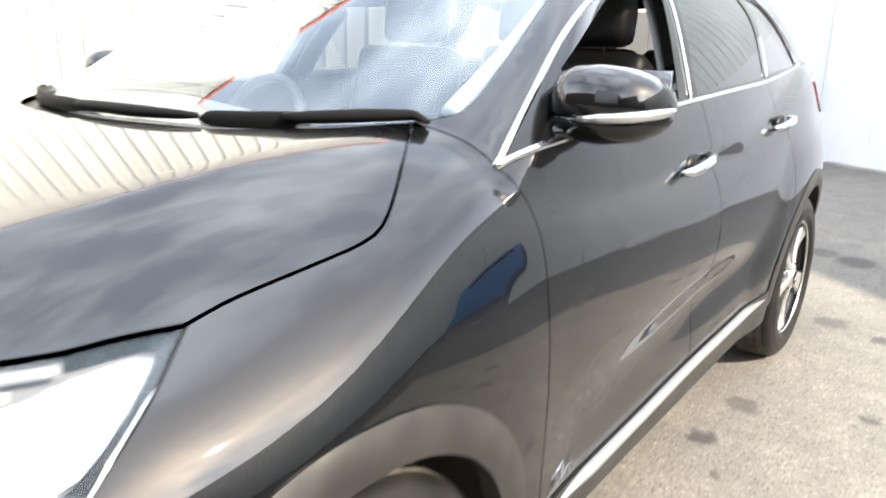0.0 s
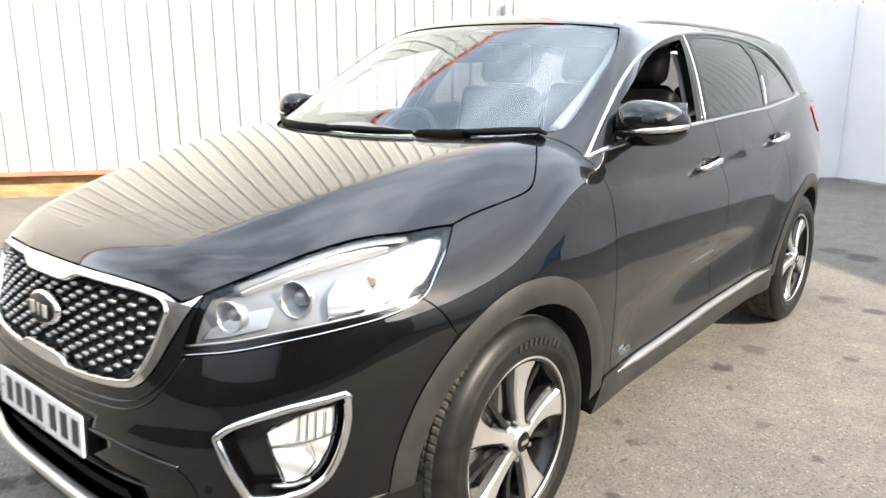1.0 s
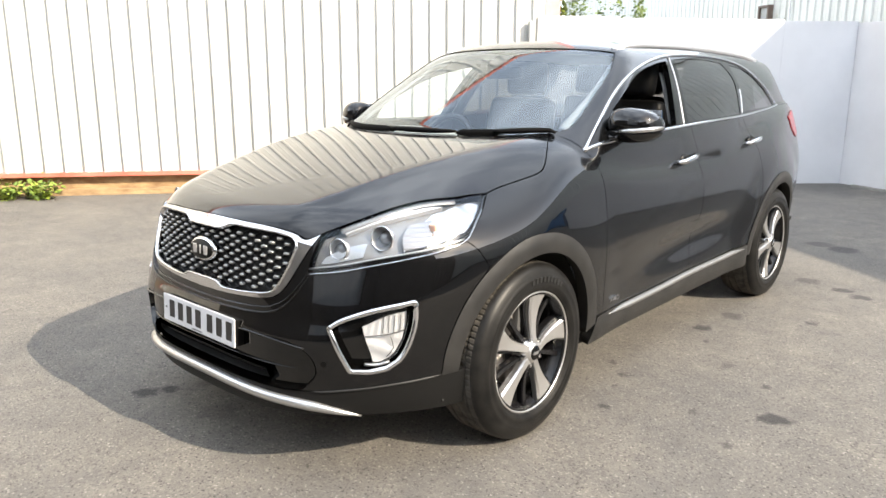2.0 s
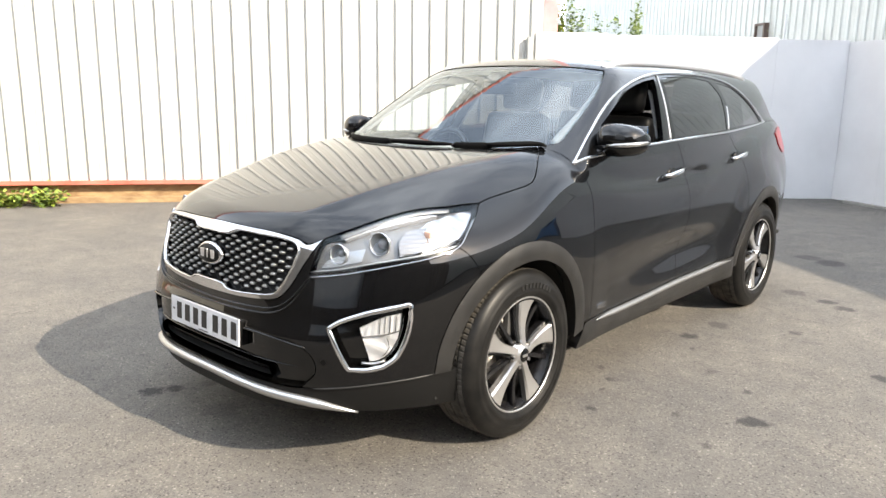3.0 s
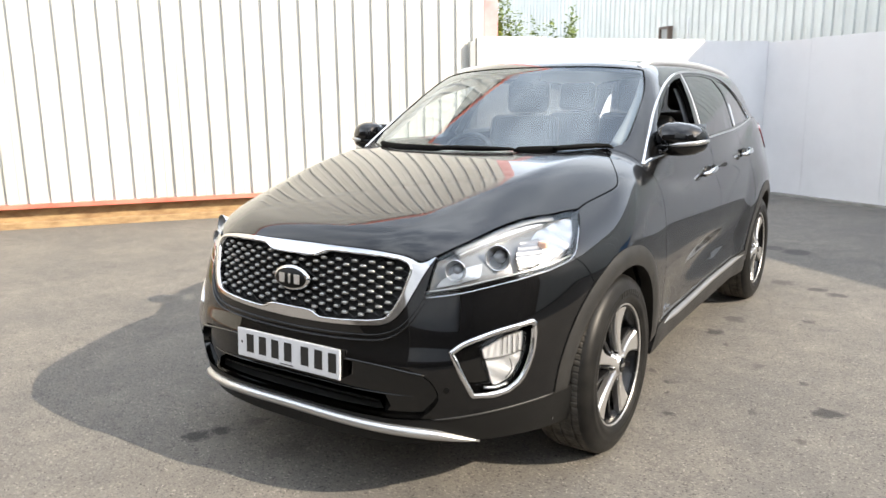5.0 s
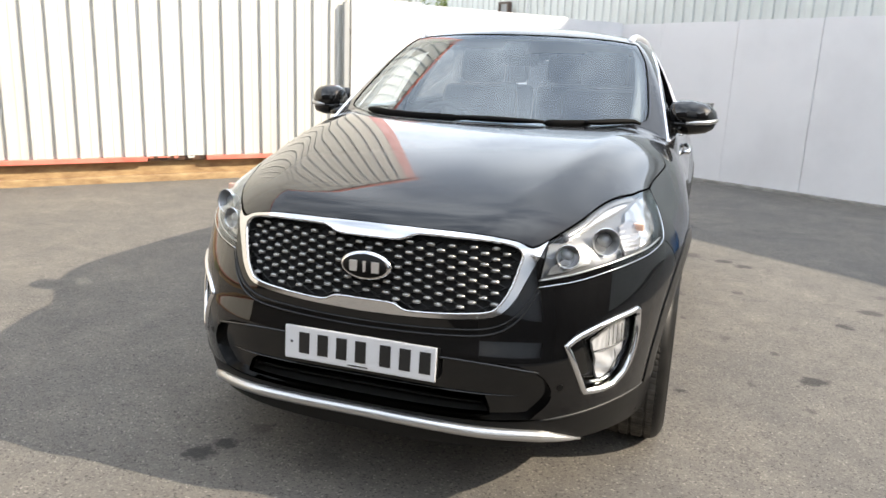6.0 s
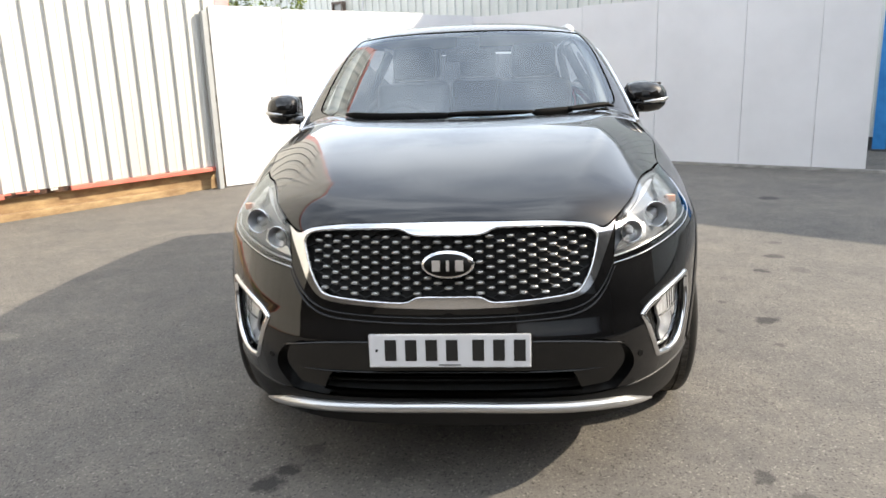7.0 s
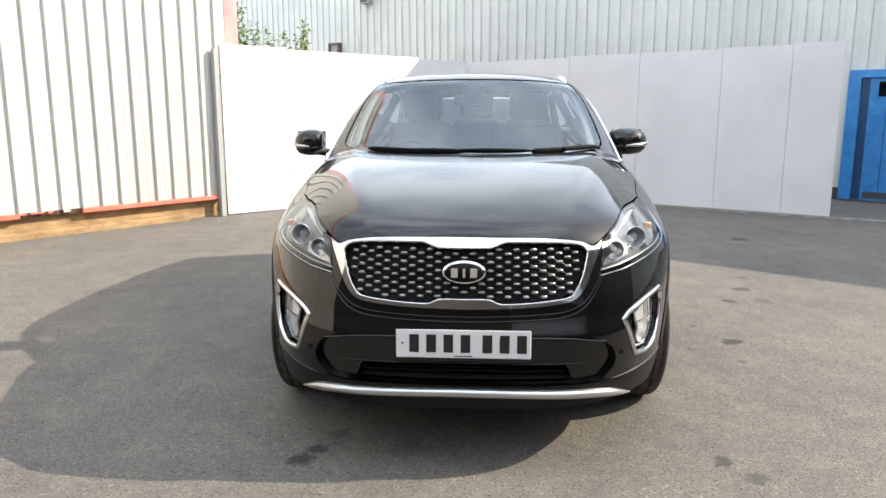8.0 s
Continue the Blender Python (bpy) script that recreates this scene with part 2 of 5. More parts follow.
# ---- setting ----
def asphalt_nodes(m):
    b = m.node_tree.nodes["Principled BSDF"]
    tc = m.node_tree.nodes.new("ShaderNodeTexCoord")
    fine = node(m, "ShaderNodeTexVoronoi", Scale=150.0)
    chip = m.node_tree.nodes.new("ShaderNodeSeparateXYZ")
    link(m, fine.outputs["Color"], chip.inputs[0])
    broad = node(m, "ShaderNodeTexNoise", Scale=0.9, Detail=9.0, Roughness=0.68)
    r1 = m.node_tree.nodes.new("ShaderNodeValToRGB")
    stops = r1.color_ramp.elements
    stops[0].position, stops[0].color = 0.0, (0.035, 0.033, 0.031, 1)
    stops[1].position, stops[1].color = 1.0, (0.25, 0.235, 0.215, 1)
    for at, tone in ((.07, .074), (.13, .107), (.60, .123), (.92, .144), (.97, .185)):
        e = stops.new(at)
        e.color = (tone, tone * .935, tone * .85, 1)
    r2 = m.node_tree.nodes.new("ShaderNodeValToRGB")
    r2.color_ramp.elements[0].position, r2.color_ramp.elements[1].position = 0.3, 0.72
    r2.color_ramp.elements[0].color, r2.color_ramp.elements[1].color = (0.72, 0.725, 0.74, 1), (1.16, 1.13, 1.08, 1)
    mul = m.node_tree.nodes.new("ShaderNodeMixRGB")
    mul.blend_type = "MULTIPLY"
    mul.inputs[0].default_value = 1.0
    for n in (fine, broad):
        link(m, tc.outputs["Object"], n.inputs["Vector"])
    link(m, chip.outputs[0], r1.inputs[0])
    link(m, broad.outputs[0], r2.inputs[0])
    link(m, r1.outputs[0], mul.inputs[1])
    link(m, r2.outputs[0], mul.inputs[2])
    mid = node(m, "ShaderNodeTexNoise", Scale=4.5, Detail=9.0, Roughness=0.75)
    r3 = m.node_tree.nodes.new("ShaderNodeValToRGB")
    r3.color_ramp.elements[0].position, r3.color_ramp.elements[1].position = 0.36, 0.62
    r3.color_ramp.elements[0].color, r3.color_ramp.elements[1].color = (0.82, 0.82, 0.83, 1), (1.10, 1.09, 1.07, 1)
    mul2 = m.node_tree.nodes.new("ShaderNodeMixRGB")
    mul2.blend_type = "MULTIPLY"
    mul2.inputs[0].default_value = 1.0
    link(m, tc.outputs["Object"], mid.inputs["Vector"])
    link(m, mid.outputs[0], r3.inputs[0])
    link(m, mul.outputs[0], mul2.inputs[1])
    link(m, r3.outputs[0], mul2.inputs[2])
    out = mul2.outputs[0]
    # hairline cracks, here and there
    cr = node(m, "ShaderNodeTexVoronoi", Scale=0.9)
    cr.feature = "DISTANCE_TO_EDGE"
    cw = node(m, "ShaderNodeTexNoise", Scale=2.2, Detail=6.0, Roughness=0.7)
    cs = m.node_tree.nodes.new("ShaderNodeVectorMath")
    cs.operation = "SCALE"
    cs.inputs["Scale"].default_value = 0.7
    ca = m.node_tree.nodes.new("ShaderNodeVectorMath")
    link(m, tc.outputs["Object"], cw.inputs["Vector"])
    link(m, cw.outputs["Color"], cs.inputs[0])
    link(m, tc.outputs["Object"], ca.inputs[0])
    link(m, cs.outputs[0], ca.inputs[1])
    link(m, ca.outputs[0], cr.inputs["Vector"])
    c1 = node(m, "ShaderNodeMapRange")
    c1.inputs[1].default_value, c1.inputs[2].default_value = 0.002, 0.009
    c1.inputs[3].default_value, c1.inputs[4].default_value = 0.6, 0.0
    c2 = node(m, "ShaderNodeMapRange")
    c2.inputs[1].default_value, c2.inputs[2].default_value = 0.50, 0.62
    cm = m.node_tree.nodes.new("ShaderNodeMath")
    cm.operation = "MULTIPLY"
    link(m, cr.outputs["Distance"], c1.inputs[0])
    link(m, broad.outputs[0], c2.inputs[0])
    link(m, c1.outputs[0], cm.inputs[0])
    link(m, c2.outputs[0], cm.inputs[1])
    cx = m.node_tree.nodes.new("ShaderNodeMixRGB")
    cx.inputs[2].default_value = (0.03, 0.028, 0.026, 1)
    link(m, cm.outputs[0], cx.inputs[0])
    link(m, out, cx.inputs[1])
    out = cx.outputs[0]
    # oil and water stains: x, y, radius, strength
    warp = node(m, "ShaderNodeTexNoise", Scale=13.0, Detail=9.0, Roughness=0.7)
    link(m, tc.outputs["Object"], warp.inputs["Vector"])
    ws = m.node_tree.nodes.new("ShaderNodeVectorMath")
    ws.operation = "SCALE"
    ws.inputs["Scale"].default_value = 0.16
    add = m.node_tree.nodes.new("ShaderNodeVectorMath")
    link(m, warp.outputs["Color"], ws.inputs[0])
    link(m, tc.outputs["Object"], add.inputs[0])
    link(m, ws.outputs[0], add.inputs[1])
    for x, y, r, s in ((1.62, 1.79, .075, .85), (1.28, 4.19, .07, .7), (1.02, 4.31, .09, .45), (1.42, 4.10, .07, .65), (.88, 2.75, .06, .75), (.99, 2.55, .03, .5), (.93, 3.10, .07, .5),
                       (1.34, 3.28, .045, .6), (1.22, 2.27, .035, .4), (.70, 5.71, .12, .5), (.93, 5.60, .14, .6), (1.92, 2.80, .05, .7), (1.33, 1.61, .03, .5), (1.46, 2.11, .03, .6),
                       (-.67, .08, .06, .85), (-.62, .18, .045, .75), (2.14, 3.18, .075, .65), (2.18, 2.81, .08, .35), (1.07, .15, .045, .6), (1.15, .02, .05, .45), (2.90, 5.55, .11, .7), (-.56, .33, .05, .4), (-.23, .2, .09, .3), (.75, 1.91, .025, .5), (.89, 1.80, .030, .6), (.92, 1.64, .022, .6), (1.0, 1.40, .032, .7), (1.56, 1.42, .028, .5), (2.29, 3.59, .06, .4)):
        d = m.node_tree.nodes.new("ShaderNodeVectorMath")
        d.operation = "DISTANCE"
        d.inputs[1].default_value = (x + .08, y + .08, .08)
        mr = node(m, "ShaderNodeMapRange")
        mr.inputs[1].default_value, mr.inputs[2].default_value = r * .7, r * 1.12
        mr.inputs[3].default_value, mr.inputs[4].default_value = min(.92, s * 1.2), 0.0
        mx = m.node_tree.nodes.new("ShaderNodeMixRGB")
        mx.inputs[2].default_value = (0.020, 0.019, 0.019, 1)
        link(m, add.outputs[0], d.inputs[0])
        link(m, d.outputs["Value"], mr.inputs[0])
        link(m, mr.outputs[0], mx.inputs[0])
        link(m, out, mx.inputs[1])
        out = mx.outputs[0]
    link(m, out, b.inputs["Base Color"])
    grain = node(m, "ShaderNodeTexVoronoi", Scale=95.0)
    bp = node(m, "ShaderNodeBump", Strength=0.55, Distance=0.004)
    link(m, add.outputs[0], grain.inputs["Vector"])
    link(m, grain.outputs["Distance"], bp.inputs["Height"])
    link(m, bp.outputs[0], b.inputs["Normal"])


asphalt_nodes(asphalt)
bm = bmesh.new()
bmesh.ops.create_grid(bm, x_segments=8, y_segments=8, size=300)
tagged(part("ground", bm, asphalt), "worn grey asphalt yard with dark oil stains", "ground", kind="structure")


def ribbed_wall(name, start, way, length, z0, z1, pitch, rib, high, mat, first=0.0, thick=0.12):
    """Profiled sheet on the right hand of way (which runs in plan), ribs standing proud."""
    u = Vector((*way, 0)).normalized()
    out = Vector((u.y, -u.x, 0))
    line, s = [(0.0, 0.0)], first
    while s + rib < length:
        if s > 0.01:
            line += [(s, 0), (s + rib * .22, high), (s + rib * .78, high), (s + rib, 0)]
            mid = s + rib + (pitch - rib) / 2
            if mid < length - .05:
                line += [(mid - .014, 0), (mid - .007, .004), (mid + .007, .004), (mid + .014, 0)]
        s += pitch
    line.append((length, 0.0))
    verts, faces = [], []
    o = Vector((*start, 0))
    for a, h in line:
        p = o + u * a + out * h
        verts += [(p.x, p.y, z0), (p.x, p.y, z1)]
    n = len(line)
    for i in range(n - 1):
        faces.append((2 * i, 2 * i + 2, 2 * i + 3, 2 * i + 1))
    k = len(verts)
    for a in (0, length):
        p = o + u * a - out * thick
        verts += [(p.x, p.y, z0), (p.x, p.y, z1)]
    faces += [(k, k + 1, k + 3, k + 2), (0, 1, k + 1, k), (2 * n - 2, k + 2, k + 3, 2 * n - 1)]
    faces += [tuple([2 * i + 1 for i in range(n)] + [k + 3, k + 1]), tuple([2 * i for i in range(n)][::-1] + [k, k + 2])]
    return mesh_object(name, verts, faces, mat, smooth=False)


def frame_at(origin, way):
    """Local x along way, local y out of the wall on its right hand, z up."""
    u = Vector((*way, 0)).normalized()
    out = Vector((u.y, -u.x, 0))
    m = Matrix.Identity(4)
    m.col[0][:3], m.col[1][:3], m.col[2][:3] = u, out, (0, 0, 1)
    m.translation = (*origin, 0)
    return m


def slab(name, m, lo, hi, mat, parent=None, label="", bevel=0.0):
    size = [hi[i] - lo[i] for i in range(3)]
    mid = [(hi[i] + lo[i]) / 2 for i in range(3)]
    bm = box_bm(size, mid, bevel)
    bm.transform(m)
    return part(name, bm, mat, parent, label)


# unit with the white ribbed wall; its corner lies at W1
W1, D1, H1, L1 = (-3.475, 7.1), (.613, .79), 6.9, 30.0
m1 = frame_at(W1, D1)
begin = m1 @ Vector((-L1, 0, 0))
tagged(ribbed_wall("wall_north_west", begin[:2], D1, L1 + .14, .29, H1, .232, .05, .034, wall_white, first=.03), "sunlit white ribbed metal cladding wall with faint rust streaks", "wall", kind="structure")
trim_base = slab("trim_base", m1, (-1.90, -.1, .235), (-.02, .045, .288), red_trim, bevel=.006)
tagged(trim_base, "red painted drip flashing along the wall foot, torn open in one place", "trim", kind="structure")
slab("trim_length", m1, (-L1, -.1, .235), (-2.58, .045, .288), red_trim, trim_base, bevel=.006)
slab("exposed_core", m1, (-2.58, -.1, .236), (-1.90, .006, .287), rust, trim_base, "dark rusted metal behind the torn flashing")
rnd = random.Random(21)
u = -2.58
while u < -1.95:
    w = rnd.uniform(.05, .16)
    low = .236 + rnd.uniform(.024, .042)
    b = box_bm((w, .012, .288 - low), (u + w / 2, .036, (.288 + low) / 2), .002, turn=Matrix.Rotation(rnd.uniform(-.06, .06), 4, "Y"))
    b.transform(m1)
    part("torn_strip", b, red_trim if rnd.random() < .75 else wall_white, trim_base)
    u += w + rnd.uniform(.02, .14)
tagged(slab("plinth", m1, (-L1, -.2, -.05), (.30, -.065, .235), plinth_mat), "ochre brick plinth with dusty stains", "plinth", kind="structure")
tagged(slab("plinth_ledge", m1, (-L1, -.065, -.05), (-.55, .05, .075), plinth_mat, bevel=.012), "dusty ochre ledge at the plinth foot", "ledge", kind="structure")
tagged(slab("trim_corner", m1, (.14, -.2, .288), (.345, .006, H1), pale_red, bevel=.006), "pale red corner flashing of the white unit", "trim", kind="structure")
tagged(slab("trim_eaves", m1, (-L1, -.2, H1), (.36, .06, H1 + .14), red_trim, bevel=.01), "red eaves flashing of the white unit", "trim", kind="structure")
tagged(slab("wall_end", m1, (.16, -9, 0), (.33, -.2, H1), wall_white), "white end wall of the ribbed unit", "wall", kind="structure")
tagged(slab("roof_white_unit", m1, (-L1, -9, H1 - .1), (.34, -.2, H1 + .05), grey_clad), "flat grey roof of the white unit", "roof", kind="structure")

# hoarding
C1 = (-.30, 10.15)
W_F = (W1[0] + .79 * .035, W1[1] - .613 * .035)
m_f1 = frame_at(W_F, (C1[0] - W1[0], C1[1] - W1[1]))
F1L = math.hypot(C1[0] - W1[0], C1[1] - W1[1])
FEND = (4.632, 7.239)
m_f2 = frame_at(C1, (FEND[0] - C1[0], FEND[1] - C1[1]))
F2L = math.hypot(FEND[0] - C1[0], FEND[1] - C1[1])


def hoarding(name, m, joints, tops, label):
    rail = slab(name, m, (.02, -.09, .5), (joints[-1] - .02, -.022, .58), concrete)
    tagged(rail, label, "fence", kind="structure")
    for z in (1.1, 1.8):
        slab("rail", m, (.02, -.09, z), (joints[-1] - .02, -.022, z + .08), concrete, rail)
    for i in range(len(joints) - 1):
        lean = .004 * (i % 3) - .003
        slab("panel", m, (joints[i] + .0025, -.022 + lean, .012), (joints[i + 1] - .0025, lean, tops[i]), fence_white, rail, bevel=.003)
    return rail


hoarding("fence_lit", m_f1, (.03, 1.02, 2.2, 3.38, F1L), (2.27, 2.245, 2.24, 2.22), "sunlit white painted timber hoarding panels")
hoarding("fence_shaded", m_f2, (0, .75, 1.93, 3.05, 4.22, F2L - .61, F2L), (2.20, 2.21, 2.23, 2.24, 2.26, 2.28), "white painted hoarding panels standing in shade")
tagged(slab("kerb", m_f2, (.3, .012, -.02), (F2L + 9, .085, .035), concrete, bevel=.01), "low pale concrete edging at the hoarding foot", "kerb", kind="structure")
tagged(slab("gate_post", m1, (-.10, .03, 0), (-.03, .10, 2.2), post_mat, bevel=.006), "slim grey steel post beside the hoarding", "post")

# grey unit behind the hoarding
D2, H2 = (.798, -.603), 5.72
A2 = (6.3 - 26 * .798, 9.0 + 26 * .603)
tagged(ribbed_wall("wall_north", A2, D2, 48, .2, H2, .2335, .05, .034, grey_clad, first=0.032), "pale grey-green ribbed metal cladding wall in shade", "wall", kind="structure")
m2 = frame_at((6.3, 9.0), D2)
tagged(slab("plinth_grey", m2, (-26, -.2, -.05), (22, .012, .2), dark_steel), "dark plinth under the grey cladding", "plinth", kind="structure")
tagged(slab("roof_grey_unit", m2, (-26, -14, H2), (22, .12, H2 + .25), grey_clad), "grey roof edge of the unit behind", "roof", kind="structure")
door = slab("door_1", m2, (-.40, -.08, .03), (.62, -.04, 1.90), blue_paint, bevel=.004)
tagged(door, "weathered blue painted steel door, closed", "door", kind="structure")
for lo, hi in (((-.70, .0, .0), (-.52, .10, 1.90)), ((.62, .0, .0), (.78, .10, 1.90)), ((-.70, .0, 1.90), (.78, .10, 2.02))):
    slab("door_frame", m2, lo, hi, blue_paint, door, bevel=.005)
slab("door_reveal", m2, (-.52, .036, .0), (-.40, .05, 1.90), shade_blue, door, "recessed edge with its shade in the colour")
slab("door_sill", m2, (-.70, .0, -.02), (.78, .14, .03), dark_steel, door)
leaf = slab("door_leaf", m2, (-.40, .036, .03), (.62, .06, 1.90), blue_paint, door, bevel=.004)
slab("door_glass", m2, (-.28, .06, 1.62), (.50, .066, 1.84), gloss_black, leaf, "dark glass panel")
for x in (-.16, .10, .36):
    slab("door_seam", m2, (x, .06, .10), (x + .012, .064, 1.56), shade_blue, leaf)
slab("kick_plate", m2, (-.36, .06, .06), (.58, .066, .16), dark_steel, leaf)
lamp_box = slab("wall_light", m2, (-12.73, .02, 2.76), (-12.42, .10, 3.05), post_mat, bevel=.008)
tagged(lamp_box, "small bulkhead light with a brown frame on the grey wall", "wall light")
for lo, hi in (((-12.77, .02, 2.72), (-12.72, .15, 3.09)), ((-12.43, .02, 2.72), (-12.38, .15, 3.09)), ((-12.72, .02, 3.04), (-12.43, .15, 3.09)), ((-12.72, .02, 2.72), (-12.43, .15, 2.77))):
    slab("light_frame", m2, lo, hi, brown_steel, lamp_box, "brown metal frame", bevel=.006)
flood = slab("floodlight", m2, (-11.50, .06, 3.93), (-11.20, .22, 4.16), post_mat, bevel=.015)
tagged(flood, "grey floodlight fixed high on the grey wall", "floodlight")
slab("bracket", m2, (-11.39, .03, 3.95), (-11.31, .07, 4.24), dark_steel, flood)
slab("lamp_glass", m2, (-11.47, .22, 3.96), (-11.23, .226, 4.13), dark_steel, flood, "dark glass")
conduit = slab("conduit", m2, (-11.78, .03, 2.2), (-11.75, .06, 3.22), plate_white, bevel=.004)
tagged(conduit, "short white conduit on the grey wall", "pipe")

# unseen walls behind the camera, added or tuned for reflections in the car
tagged(slab("wall_south", Matrix.Identity(4), (-19.9, -14.4, 0), (1.4, -14, 9.0), yard_wall), "unseen dark wall added to darken reflections", "wall", kind="structure")
tagged(ribbed_wall("wall_east", (17, 6), (0, -1), 8.0, 0, 5.5, .55, .16, .11, yard_wall, first=.1, thick=.4), "dark brown ribbed wall along the yard", "wall", kind="structure")
tagged(slab("wall_added_east", Matrix.Identity(4), (17, -17, 0), (17.4, -2, 10.0), yard_wall), "unseen tall dark wall added to darken side reflections", "wall", kind="structure")
tagged(slab("wall_added_south", Matrix.Identity(4), (12.6, -13.4, 0), (17, -13, 10.0), yard_wall), "unseen tall dark wall end added to darken reflections", "wall", kind="structure")


tagged(slab("wall_south_east", Matrix.Identity(4), (1.4, -13.4, 0), (12.6, -13, 2.4), yard_wall), "unseen low dark wall added for the bumper reflection", "wall", kind="structure")
# height chosen to keep bright sky out of the lamp lens reflections
tagged(slab("wall_added_pale", Matrix.Identity(4), (1.4, -14.9, 0), (15.4, -14.5, 14.0), south_mat), "unseen tall pale wall added for bumper and lamp reflections", "wall", kind="structure")


# plants
def leafy(name, at, height, spread, count, seed, size, label, category, stems=9, kind="", low=.3):
    rnd = random.Random(seed)
    bm, stems_bm = bmesh.new(), bmesh.new()
    tips = []
    for _ in range(stems):
        a, lean = rnd.uniform(0, 6.28), rnd.uniform(.15, 1.0) * spread
        tip = Vector((math.cos(a) * lean, math.sin(a) * lean, height * rnd.uniform(.6, 1)))
        tips.append(tip)
        prev, side = Vector((0, 0, 0)), Vector((-math.sin(a), math.cos(a), 0)) * .008
        for q in range(1, 5):
            f = q / 4
            p = Vector((tip.x * f ** 1.4, tip.y * f ** 1.4, tip.z * f))
            for s in (side, Vector((side.y, -side.x, 0))):
                s = s * (1.1 - f)
                stems_bm.faces.new([stems_bm.verts.new(v) for v in (prev - s, prev + s, p + s * .7, p - s * .7)])
            prev = p
    for _ in range(count):
        t, f = rnd.choice(tips), rnd.uniform(low, 1.05)
        p = Vector((t.x * f ** 1.4, t.y * f ** 1.4, t.z * f)) + Vector((rnd.gauss(0, 1), rnd.gauss(0, 1), rnd.gauss(0, .8))) * spread * .16
        p.z = max(p.z, .01)
        a, tilt, s = rnd.uniform(0, 6.28), rnd.uniform(-.9, .9), size * rnd.uniform(.6, 1.3)
        d = Vector((math.cos(a), math.sin(a), tilt)).normalized() * s
        w = Vector((-math.sin(a), math.cos(a), rnd.uniform(-.5, .5))) * s * .42
        pts = (p, p + d * .45 + w, p + d, p + d * .45 - w)
        bm.faces.new([bm.verts.new(v) for v in pts])
    me = bpy.data.meshes.new("stems")
    stems_bm.to_mesh(me)
    stems_bm.free()
    me.materials.append(stem_mat)
    ob = new(name, me)
    ob.location = at
    leaves = part("leaves", bm, leaf_mat, ob)
    tagged(leaves, kind="stuff")
    return tagged(ob, label, category, group="plants in the yard", kind=kind)


lv = leaf_mat.node_tree
geo = lv.nodes.new("ShaderNodeNewGeometry")
lr = lv.nodes.new("ShaderNodeValToRGB")
lr.color_ramp.elements[0].color, lr.color_ramp.elements[1].color = (0.06, 0.11, 0.015, 1), (0.26, 0.33, 0.05, 1)
lv.links.new(geo.outputs["Random Per Island"], lr.inputs[0])
lv.links.new(lr.outputs[0], lv.nodes["Principled BSDF"].inputs["Base Color"])
for u, v, h, s, c, seed in ((.46, -.42, 2.86, .17, 2600, 3), (.62, -.40, 2.62, .24, 1700, 4), (.98, -.40, 2.55, .16, 500, 6), (1.40, -.42, 2.64, .22, 2400, 5)):
    p = m_f1 @ Vector((u, v, 0))
    leafy("shrub", (p.x, p.y, 0), h, s, c, seed, .045, "yellow-green shrub growing behind the white hoarding", "shrub", 16, low=.72)
p = m2 @ Vector((-11.9, .5, 0))
leafy("shrub", (p.x, p.y, 0), 3.35, .55, 40, 8, .05, "nearly bare twiggy shrub beside the grey wall", "shrub", 22, low=.8)
for u, h, s, c, seed in ((-6.3, .20, .30, 330, 11), (-6.75, .17, .32, 330, 12), (-7.25, .24, .34, 360, 13)):
    p = m1 @ Vector((u, .28, 0))
    leafy("weed", (p.x, p.y, 0), h, s, c, seed, .065, "bright green weeds at the foot of the wall", "weed", 14, "stuff")

# ---- the car: skin ----
def spl(xs, ys):
    """Natural cubic spline through a few stations."""
    xs, ys = np.array(xs, float), np.array(ys, float)
    n, h = len(xs), np.diff(xs)
    a, b = np.eye(n), np.zeros(n)
    for i in range(1, n - 1):
        a[i, i - 1:i + 2] = h[i - 1], 2 * (h[i - 1] + h[i]), h[i]
        b[i] = 6 * ((ys[i + 1] - ys[i]) / h[i] - (ys[i] - ys[i - 1]) / h[i - 1])
    m = np.linalg.solve(a, b)
    def f(x):
        x = np.clip(x, xs[0], xs[-1])
        i = np.clip(np.searchsorted(xs, x) - 1, 0, n - 2)
        u, v, s = xs[i + 1] - x, x - xs[i], h[i]
        return (m[i] * u**3 + m[i + 1] * v**3) / (6 * s) + (ys[i] / s - m[i] * s / 6) * u + (ys[i + 1] / s - m[i + 1] * s / 6) * v
    return f

side_w = spl((.18, .30, .45, .60, .75, .90, 1.00, 1.08, 1.16, 1.26), (.87, .90, .915, .930, .941, .936, .916, .893, .868, .835))
side_in = spl((0, .9, 1.4, 1.9, 2.6, 3.2, 3.7, 4.2, 4.5, 4.8), (.0, .0, .006, .012, .012, .010, .016, .072, .135, .22))
nose_y = spl((.15, .22, .28, .36, .46, .53, .57, .61, .65, .69, .80, .89, .95, 1.05), (.16, .05, .02, .014, .010, .012, .018, .030, .037, .042, .056, .067, .086, .14))
nose_n = spl((.2, .33, .5, .69, .85, 1.0), (3.0, 3.6, 3.8, 3.4, 2.7, 2.4))
top_c = spl((.05, .12, .2, .4, .7, 1.1, 1.4, 2.0, 3.2, 4.4, 4.8), (.93, .968, 1.0, 1.06, 1.13, 1.195, 1.215, 1.215, 1.24, 1.30, 1.30))
top_d = spl((.05, .2, .5, .8, 1.1, 1.4, 1.8, 3.2, 4.5), (.26, .21, .16, .135, .095, .07, .08, .08, .08))
